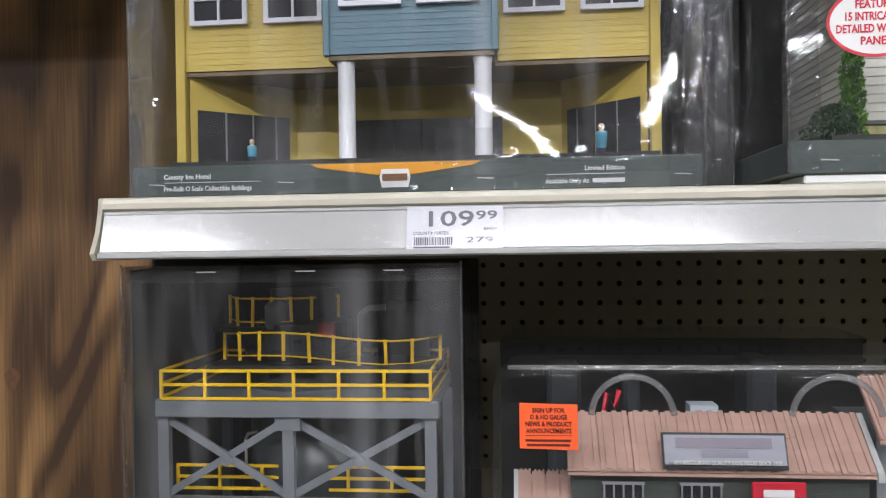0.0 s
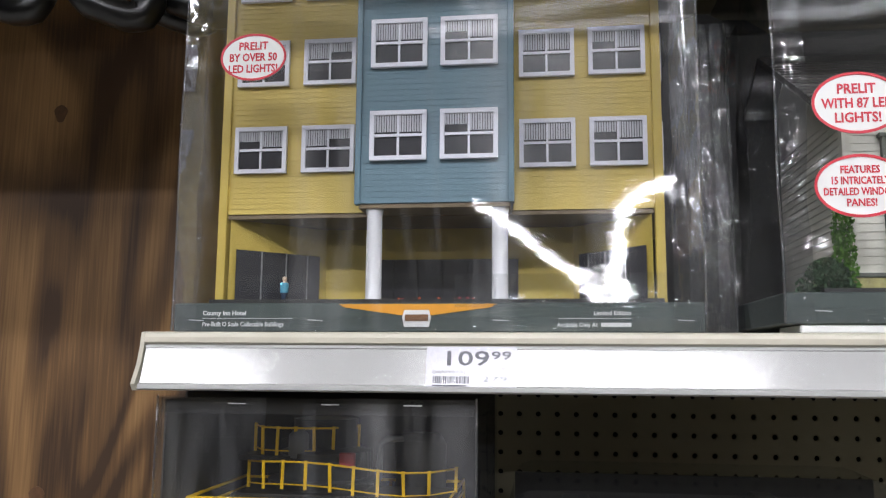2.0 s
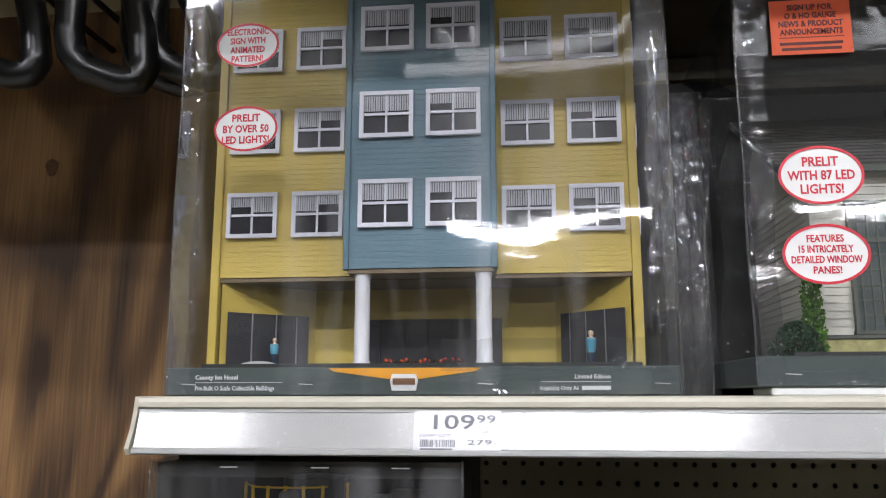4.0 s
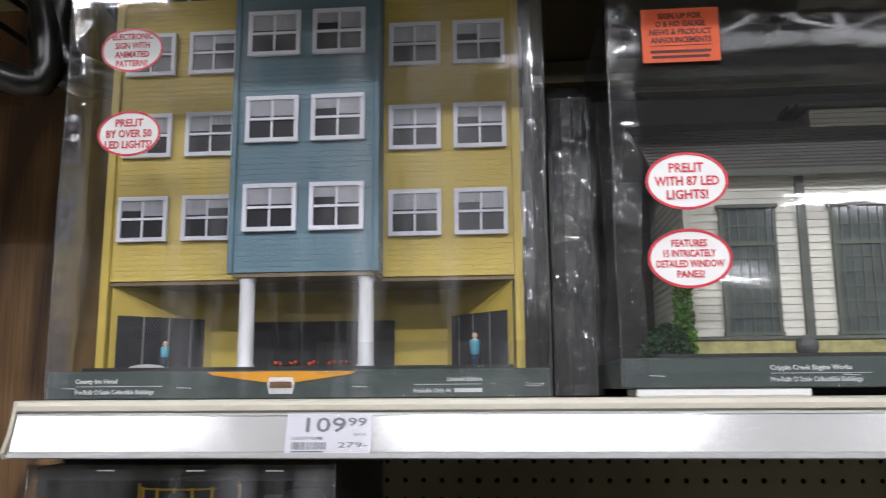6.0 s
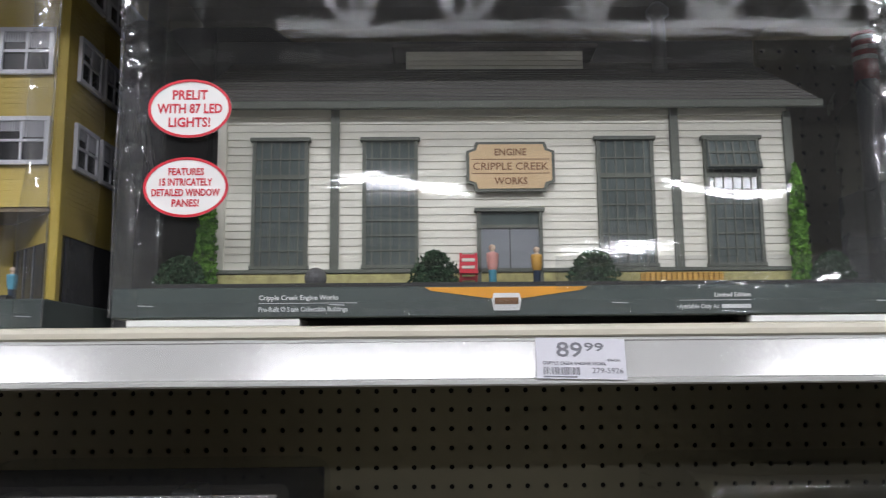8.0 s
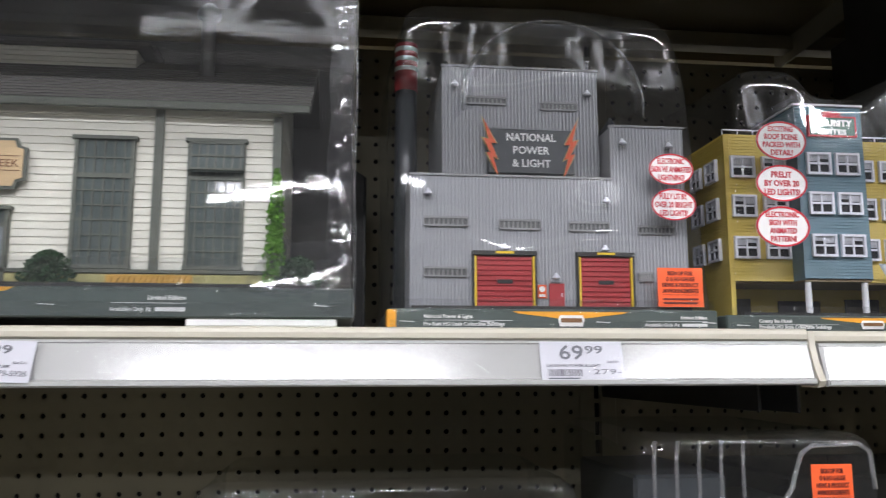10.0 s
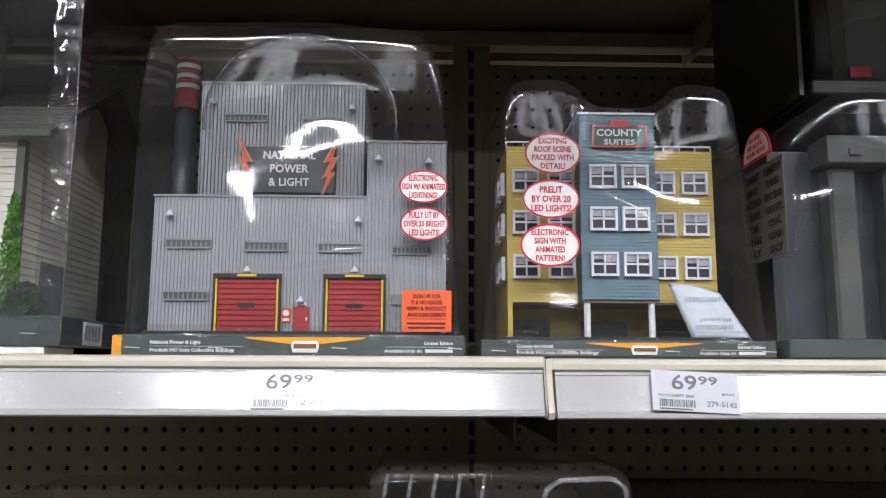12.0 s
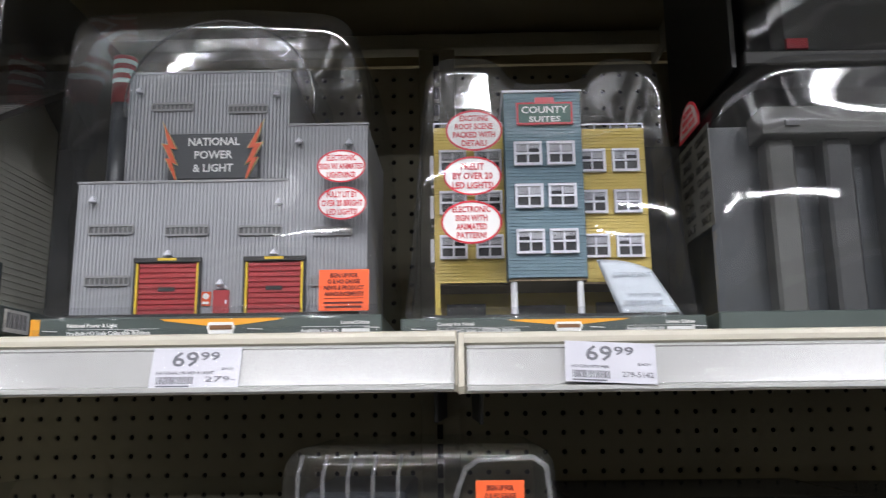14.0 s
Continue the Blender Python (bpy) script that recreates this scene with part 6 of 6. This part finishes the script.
def silo_box():
    b = thing("model_box", (1.86, 0.17, 1.5), "dark clear-covered box holding a grey model silo building", "model box", "boxed models")
    part("tray", boxes((1.700, 2.02, 0.040, 0.30, 1.5, 1.516), bevel=0.0012), M_CARD, b)
    part("back_card", boxes((1.702, 2.018, 0.297, 0.30, 1.516, 1.74)), M_BLACK, b)
    out = rounded([(1.703, 1.516), (1.709, 1.700), (1.765, 1.742), (1.96, 1.742), (2.012, 1.70), (2.018, 1.516)], 0.02)
    formed_shell(b, out, 0.044, 0.29, 0.02, 41.0)
    m = thing("model_silo", (1.86, 0.17, 1.516), "grey concrete model silo with dark recessed bays", "model building", "model buildings")
    part("body", boxes((1.725, 2.00, 0.12, 0.28, 1.516, 1.70)), M_SIGNDK, m)
    # First pier lighter, the rest darker: shade set by colour.
    for i in range(5):
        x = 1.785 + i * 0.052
        part("pier", boxes((x - 0.013, x + 0.013, 0.095, 0.12, 1.516, 1.680), bevel=0.003), M_PALE_SHADED if i < 1 else M_SILO_SHADED, m)
    part("head_panel", boxes((1.765, 2.0, 0.082, 0.12, 1.680, 1.706), bevel=0.001), M_PALE_SHADED, m)
    part("hatch", boxes((1.785, 1.797, 0.0795, 0.0818, 1.687, 1.693)), M_STEELDK, m)
    c = thing("label_card", (1.7015, 0.080, 1.59), "pale list card stuck to the side of the silo box", "label")
    o = ORIGIN[c]
    card = part("card", boxes((o.x - 0.045, o.x + 0.045, o.y - 0.0006, o.y, 1.588, 1.675)), M_PALE_SHADED, c)
    for col in (-0.021, 0.024):
        for i, w in enumerate(("CEMENT", "SAND", "FRAC SAND", "GRAVEL", "COAL", "GRAIN", "SALT")):
            lettering(w, o.x + col, o.y - 0.0009, 1.6635 - i * 0.0118, 0.0066, (0.036, 0.026, 0.036, 0.036, 0.026, 0.03, 0.026)[i], M_BLACK, card, 0.02)
    arch = [(o.x - 0.04 + 0.032 * (1 + math.cos(a)), 1.682 + 0.03 * math.sin(a)) for a in [math.pi * k / 14 for k in range(15)]]
    st = part("arched_sticker", plate(arch, o.y - 0.0006, o.y), M_RED, c)
    inner = [((x - o.x + 0.008) * 0.85 + o.x - 0.008, 1.685 + (z - 1.682) * 0.82) for x, z in arch]
    part("sticker_face", plate(inner, o.y - 0.001, o.y - 0.0007), M_PALE, st)
    for i, w in enumerate(("INCLUDES", "DECALS FOR", "YOUR SILOS!")):
        lettering(w, o.x - 0.008, o.y - 0.0012, 1.701 - i * 0.0066, 0.0042, (0.026, 0.034, 0.042)[i], M_RED, st, 0.02)
    c.rotation_euler = (0, 0, radians(-90))
    t = thing("model_box", (1.87, 0.17, 1.743), "clear plastic box with pale contents stacked on top", "model box", "boxed models")
    part("tray", boxes((1.752, 2.03, 0.075, 0.29, 1.7435, 1.757), bevel=0.0015), M_BLACK, t)
    part("side_card", boxes((1.742, 1.746, 0.08, 0.29, 1.7435, 1.97)), M_BLACK, t)
    part("contents", boxes((1.79, 2.0, 0.10, 0.25, 1.757, 1.94), bevel=0.01), M_SILO_SHADED, t)
    part("red_label", boxes((1.80, 1.82, 0.096, 0.0995, 1.768, 1.778)), M_RED, t)
    o2 = rounded([(1.752, 1.757), (1.758, 1.94), (1.775, 1.97), (2.0, 1.97), (2.026, 1.757)], 0.02)
    formed_shell(t, o2, 0.077, 0.28, 0.02, 55.0)


silo_box()
d = thing("model_box", (2.0, 0.40, 1.5), "tall dark carton behind the silo box", "model box", "boxed models")
part("carton", boxes((1.83, 2.2, 0.31, 0.46, 1.5, 1.95), bevel=0.003), M_BLACK, d)

# ---- lower shelf ----
LOW = 1.17


def railing(b, pts, z0, z1, y, rails=3, w=0.0024, name="railing"):
    """Yellow posts at the given x places, with rails between them."""
    r = bmesh.new()
    for k in range(rails):
        z = z0 + (z1 - z0) * k / (rails - 1)
        put_box(r, pts[0], pts[-1], y - 0.0008, y + 0.0008, z - w / 2, z + w / 2)
    rl = part(name, r, M_RAILY, b, "thin yellow safety railing")
    for x in pts:
        part("post", boxes((x - w / 2, x + w / 2, y - 0.0012, y + 0.0012, z0, z1 + 0.001)), M_RAILY, rl)


def tower_box():
    b = thing("model_box", (0.139, 0.12, LOW), "clear film box holding a grey and yellow model plant tower", "model box", "boxed models")
    part("tray", boxes((0.013, 0.265, 0.002, 0.25, LOW, LOW + 0.024), bevel=0.0012), M_CARD, b)
    part("back_card", boxes((0.014, 0.264, 0.247, 0.25, LOW + 0.024, 1.448)), M_BLACK, b)
    clear(part("film_front", film_sheet(0.012, 0.266, 0.0, LOW + 0.001, 1.449, 0.003, 12.0), M_HAZY, b, "slack shiny clear film", smooth=True))
    for x, s in ((0.012, 1), (0.266, -1)):
        clear(part("film_side", side_sheet(x, 0.0, 0.25, LOW + 0.001, 1.449, 0.003, 14.0 + s), M_SIDE, b, smooth=True))
        clear(part("film_fold", tube([(x, -0.0002, LOW + 0.28 * k / 10) for k in range(11)], 0.001, 6), M_EDGE, b, smooth=True))
    part("side_card", boxes((0.0135, 0.0150, 0.010, 0.247, LOW + 0.024, 1.446)), M_GREYCARD, b, "grey card lining one side")
    clear(part("header_fold", boxes((0.014, 0.264, 0.003, 0.0045, 1.436, 1.448)), M_SIDE, b))
    for x in (0.07, 0.145, 0.21):
        part("staple", boxes((x, x + 0.014, 0.0005, 0.0025, 1.4435, 1.4443)), M_WHITE, b)
    m = thing("model_plant_tower", (0.127, 0.11, LOW + 0.024), "grey steel model plant tower with yellow railings", "model building", "model buildings")
    zb = LOW + 0.024
    part("deck_beam", boxes((0.010, 0.244, 0.046, 0.056, 1.3265, 1.3405), bevel=0.001), M_GIRDER, m)
    part("deck", boxes((0.016, 0.240, 0.056, 0.20, 1.331, 1.3405)), M_GIRDER, m)
    for x in (0.0195, 0.1225, 0.2365):
        for y in (0.053, 0.19):
            part("column", boxes((x - 0.0045, x + 0.0045, y - 0.003, y + 0.004, zb, 1.3265)), M_GIRDER, m)
    for xa, xb in ((0.0195, 0.1225), (0.1225, 0.2365)):
        for p, q in (((xa, 1.325), (xb, 1.262)), ((xb, 1.325), (xa, 1.262)), ((xa, 1.255), (xb, zb)), ((xb, 1.255), (xa, zb))):
            bm = bmesh.new()
            beam(bm, (p[0], 0.055, p[1]), (q[0], 0.055, q[1]), 0.006, 0.003)
            part("brace", bm, M_GIRDER, m)
        part("gusset", plate([((xa + xb) / 2 - 0.007, 1.2905), ((xa + xb) / 2, 1.2975), ((xa + xb) / 2 + 0.007, 1.2905), ((xa + xb) / 2, 1.286)], 0.0518, 0.0532), M_GIRDER, m)
    part("gusset", boxes((0.112, 0.133, 0.049, 0.0515, 1.316, 1.327)), M_GIRDER, m)
    part("lower_beam", boxes((0.015, 0.24, 0.05, 0.058, 1.254, 1.261)), M_GIRDER, m)
    xs = [0.0205 + (0.2375 - 0.0205) * k / 6 for k in range(7)]
    railing(m, xs, 1.342, 1.364, 0.046)
    railing(m, xs, 1.342, 1.362, 0.19)
    for x in (0.0205, 0.2375):
        bm = bmesh.new()
        for k in range(3):
            put_box(bm, x - 0.0008, x + 0.0008, 0.046, 0.19, 1.342 + k * 0.0105, 1.3442 + k * 0.0105)
        part("side_railing", bm, M_RAILY, m)
    railing(m, xs, 1.262, 1.281, 0.075)
    # round tanks with curved catwalk rails
    part("tank", lathe(0.115, 0.13, [(0.045, 1.3405), (0.045, 1.368), (0.052, 1.369), (0.052, 1.372), (0.042, 1.373), (0.042, 1.396), (0.030, 1.400), (0.030, 1.425)], 28), M_SIGNDK, m, smooth=False)
    part("tank", lathe(0.20, 0.16, [(0.024, 1.3405), (0.024, 1.40), (0.018, 1.41)], 24), M_STEELDK, m, smooth=True)
    part("inner_tank", lathe(0.128, 0.13, [(0.06, zb), (0.06, 1.325)], 28), M_SIGNDK, m, smooth=True)
    for x0, x1, za, zc, yf, n in ((0.049, 0.239, 1.366, 1.387, 0.075, 10), (0.047, 0.146, 1.396, 1.418, 0.095, 7)):
        pts = []
        for k in range(n):
            f = k / (n - 1)
            pts.append((x0 + (x1 - x0) * f, yf + 0.035 * (2 * f - 1) ** 4 - 0.0, (0.004 * math.sin(f * 5.5) if n > 8 else 0)))
        cr = part("catwalk_rail", tube([(p[0], p[1], zc + p[2]) for p in pts], 0.0009, 6), M_RAILY, m)
        part("lower_rail", tube([(p[0], p[1], za + 0.002 + p[2]) for p in pts], 0.0007, 6), M_RAILY, cr)
        for i, p in enumerate(pts):
            bm = bmesh.new()
            beam(bm, (p[0] + 0.0008 * math.sin(i * 2), p[1], za - 0.002 + p[2]), (p[0], p[1], zc + 0.0015 + p[2]), 0.0027, 0.0015)
            part("post", bm, M_RAILY, cr)
        part("catwalk", boxes((x0 - 0.002, x1 + 0.002, yf - 0.002, yf + 0.06, za - 0.006, za - 0.002)), M_BLACK, m)
    for x, z in ((0.082, 1.30), (0.148, 1.285)):
        part("pipe", tube([(x - 0.008, 0.09, z - 0.03), (x - 0.008, 0.09, z), (x - 0.006, 0.09, z + 0.004), (x + 0.004, 0.09, z + 0.006)], 0.0014, 8), M_PALE, m, smooth=True)
    part("tank", lathe(0.098, 0.10, [(0.009, 1.392), (0.009, 1.412), (0.005, 1.416), (0.0015, 1.418)], 20), M_GIRDER, m, smooth=True)
    part("vent_pipe", tube([(0.168, 0.12, 1.372), (0.168, 0.12, 1.402), (0.176, 0.12, 1.408), (0.19, 0.12, 1.408)], 0.003, 10), M_GIRDER, m, smooth=True)
    part("red_valve", boxes((0.138, 0.152, 0.088, 0.094, 1.386, 1.398), bevel=0.001), M_REDDOOR, m)


tower_box()


def clam(name, x0, x1, y0, y1, z1, label, seed):
    b = thing(name, ((x0 + x1) / 2, (y0 + y1) / 2, LOW), label, "model box", "boxed models")
    out = rounded([(x0, LOW + 0.002), (x0 + 0.004, z1 - 0.012), (x0 + 0.016, z1), (x1 - 0.016, z1), (x1 - 0.004, z1 - 0.012), (x1, LOW + 0.002)], 0.014)
    part("tray", boxes((x0, x1, y0, y1, LOW, LOW + 0.016), bevel=0.0012), M_CARD, b)
    formed_shell(b, out, y0 + 0.003, y1, 0.01, seed)
    return b


def tin_roof(parent, x0, x1, y0, z0, y1, z1, cols, rng):
    """A sloping roof of overlapping ribbed tin sheets."""
    rf = part("roof_deck", slab(x0, x1, y0 + 0.001, z0 - 0.0015, y1, z1 - 0.0015, 0.002), M_TIN, parent)
    w = (x1 - x0) / cols
    for i in range(cols):
        cut = rng.choice((0.45, 0.55, 1.0))
        spans = ((0, cut), (cut, 1.0)) if cut < 1 else ((0, 1.0),)
        for a, c in spans:
            lift = 0.0008 + 0.0008 * rng.random()
            bm = bmesh.new()
            xa, xb = x0 + i * w, x0 + (i + 1) * w - 0.0011
            m = 6
            for k in range(m):
                h = lift + (0.0013 if k % 2 else 0)
                pa = xa + (xb - xa) * k / m
                pb = xa + (xb - xa) * (k + 1) / m
                ya, za = y0 + (y1 - y0) * a, z0 + (z1 - z0) * a
                yb, zz = y0 + (y1 - y0) * c, z0 + (z1 - z0) * c
                vs = [bm.verts.new(p) for p in ((pa, ya, za + h), (pb, ya, za + h), (pb, yb, zz + h), (pa, yb, zz + h), (pa, ya, za), (pb, ya, za), (pb, yb, zz), (pa, yb, zz))]
                for q in ((0, 1, 2, 3), (4, 5, 1, 0), (5, 6, 2, 1), (7, 4, 0, 3)):
                    bm.faces.new([vs[t] for t in q])
            part("tin_sheet", bm, M_TIN, rf)
    return rf


def slab(x0, x1, y0, z0, y1, z1, t):
    bm = bmesh.new()
    vs = [bm.verts.new(p) for p in ((x0, y0, z0), (x1, y0, z0), (x1, y1, z1), (x0, y1, z1), (x0, y0, z0 - t), (x1, y0, z0 - t), (x1, y1, z1 - t), (x0, y1, z1 - t))]
    for q in ((0, 1, 2, 3), (7, 6, 5, 4), (0, 4, 5, 1), (1, 5, 6, 2), (2, 6, 7, 3), (3, 7, 4, 0)):
        bm.faces.new([vs[i] for i in q])
    bmesh.ops.recalc_face_normals(bm, faces=bm.faces)
    return bm


def feed_mill_box():
    b = clam("model_box", 0.282, 0.632, 0.022, 0.26, 1.374, "formed clear plastic box holding a tin-roofed model mill", 61.0)
    orange_sticker(b, 0.306, 0.3485, 1.310, 1.3435, 0.0225, 0.001)
    for cx, r in ((0.388, 0.030), (0.531, 0.031)):
        clear(part("formed_arch", tube([(cx + r * math.cos(a), 0.024, 1.333 + 0.031 * math.sin(a)) for a in [math.pi * (0.03 + 0.94 * k / 18) for k in range(19)]], 0.0024, 8), M_BEAD, b, "thick clear moulded arch", smooth=True))
    clear(part("top_bead", tube([(0.298 + 0.32 * k / 10, 0.0235, 1.3705) for k in range(11)], 0.0018, 8), M_BEAD, b, smooth=True))
    part("back_card", boxes((0.286, 0.628, 0.225, 0.229, LOW + 0.016, 1.368)), M_BLACK, b)
    part("packed_parts", boxes((0.33, 0.36, 0.15, 0.2, LOW + 0.016, 1.352), (0.50, 0.525, 0.14, 0.19, LOW + 0.016, 1.36), (0.395, 0.41, 0.14, 0.18, LOW + 0.016, 1.345), bevel=0.004), M_SIGNDK, b)
    m = thing("model_mill", (0.45, 0.12, LOW + 0.016), "dark green model mill with a rusty tin roof", "model building", "model buildings")
    zb = LOW + 0.016
    rng = random.Random(9)
    part("front_wall", boxes((0.345, 0.565, 0.056, 0.06, zb, 1.292)), M_DKWALL, m)
    part("side_wall", boxes((0.345, 0.349, 0.06, 0.20, zb, 1.292), (0.561, 0.565, 0.06, 0.20, zb, 1.292)), M_DKWALL, m)
    tin_roof(m, 0.342, 0.567, 0.045, 1.2885, 0.085, 1.3245, 9, rng)
    part("verge", slab(0.567, 0.5715, 0.044, 1.289, 0.085, 1.326, 0.006), M_PALE, m)
    tin_roof(m, 0.304, 0.348, 0.040, 1.240, 0.075, 1.279, 4, rng)
    part("verge", slab(0.3005, 0.304, 0.039, 1.240, 0.075, 1.281, 0.006), M_PALE, m)
    part("annex_wall", boxes((0.308, 0.345, 0.05, 0.09, zb, 1.240)), M_DKWALL, m)
    part("high_wall", boxes((0.576, 0.62, 0.07, 0.16, zb, 1.316)), M_GIRDER, m)
    tin_roof(m, 0.572, 0.624, 0.052, 1.3125, 0.095, 1.3525, 3, rng)
    s = part("roof_sign", slab(0.412, 0.503, 0.0415, 1.2940, 0.0500, 1.3175, 0.002), M_BLACK, m, "pale framed roof sign with faded words")
    part("sign_face", slab(0.4135, 0.5015, 0.0402, 1.2965, 0.0476, 1.3163, 0.0008), mat("faded_sign", (0.33, 0.33, 0.37), 0.5, var=0.12, scale=90, stretch=(0.2, 1, 2)), s)
    part("faded_bar", slab(0.422, 0.492, 0.0436, 1.3075, 0.0462, 1.3145, 0.0003), mat("faded_purple", (0.25, 0.22, 0.26), 0.6), s)
    part("faded_bar", slab(0.440, 0.474, 0.0413, 1.3010, 0.0432, 1.3062, 0.0003), mat("faded_grey", (0.24, 0.23, 0.27), 0.6), s)
    lettering("MANUFACTURING QUALITY DOG FOOD SINCE 1935", 0.4575, 0.0394, 1.2962, 0.0028, 0.080, M_WHITE, s, 0.01)
    for x in (0.369, 0.427):
        w = part("window", boxes((x, x + 0.030, 0.052, 0.0558, 1.252, 1.277)), M_PANE, m)
        bm = bmesh.new()
        for i in range(5):
            put_box(bm, x + i * 0.00725, x + i * 0.00725 + 0.0012, 0.0505, 0.0519, 1.252, 1.277)
        put_box(bm, x - 0.001, x + 0.031, 0.0505, 0.0519, 1.277, 1.279)
        part("frame", bm, M_FRAME, w)
    f = part("red_banner", boxes((0.477, 0.516, 0.0435, 0.046, 1.254, 1.2825), bevel=0.001), M_RED, m, "red banner with a white word bar")
    part("banner_bar", boxes((0.485, 0.507, 0.0427, 0.0433, 1.2715, 1.2770)), M_WHITE, f)
    part("roof_box", boxes((0.444, 0.466, 0.10, 0.12, 1.290, 1.328)), M_SACHETINK, m)
    part("red_hoist", tube([(0.372, 0.09, 1.31), (0.376, 0.09, 1.340), (0.382, 0.09, 1.328), (0.386, 0.09, 1.342)], 0.0022, 8), M_RED, m, smooth=True)


feed_mill_box()
c1 = clam("model_box", 0.972, 1.325, 0.10, 0.33, 1.368, "empty-looking formed clear plastic box on the lower shelf", 71.0)
part("dark_model", boxes((1.0, 1.30, 0.15, 0.30, LOW + 0.016, 1.30), bevel=0.004), M_SIGNDK, c1)
c2 = clam("model_box", 1.3455, 1.567, 0.027, 0.26, 1.413, "formed clear plastic box with ribbed pockets on the lower shelf", 75.0)
part("dark_model", boxes((1.36, 1.445, 0.07, 0.24, LOW + 0.016, 1.375), (1.465, 1.55, 0.07, 0.24, LOW + 0.016, 1.34), bevel=0.003), M_SIGNDK, c2)
for k in range(5):
    x = 1.362 + k * 0.0194
    clear(part("formed_rib", tube([(x, 0.0295, LOW + 0.03), (x + 0.001, 0.0285, 1.391), (x + 0.004, 0.0325, 1.407)], 0.0018, 6), M_BEAD, c2, smooth=True))
pocket = [(1.448, 1.352), (1.462, 1.350), (1.474, 1.356), (1.483, 1.368), (1.488, 1.384), (1.493, 1.396), (1.503, 1.4025), (1.545, 1.404), (1.555, 1.397), (1.558, 1.366)]
clear(part("formed_pocket", tube([(x, 0.0285, z) for x, z in pocket], 0.0022, 8), M_BEAD, c2, smooth=True))
orange_sticker(c2, 1.5006, 1.5375, 1.3477, 1.387, 0.0285)


# black cartons at the back of the lower shelf
for cx0, cx1, top in ((1.60, 1.905, 1.349), (1.912, 2.36, 1.345)):
    c = thing("dark_carton", ((cx0 + cx1) / 2, 0.35, LOW), "low black carton lying on the lower shelf", "carton", "dark cartons")
    part("carton", boxes((cx0, cx1, 0.25, 0.465, LOW, top), bevel=0.004), M_BLACK, c)
    clear(part("film_top", boxes((cx0 - 0.0006, cx1 + 0.0006, 0.2494, 0.4656, top + 0.0002, top + 0.0008)), M_SIDE, c))
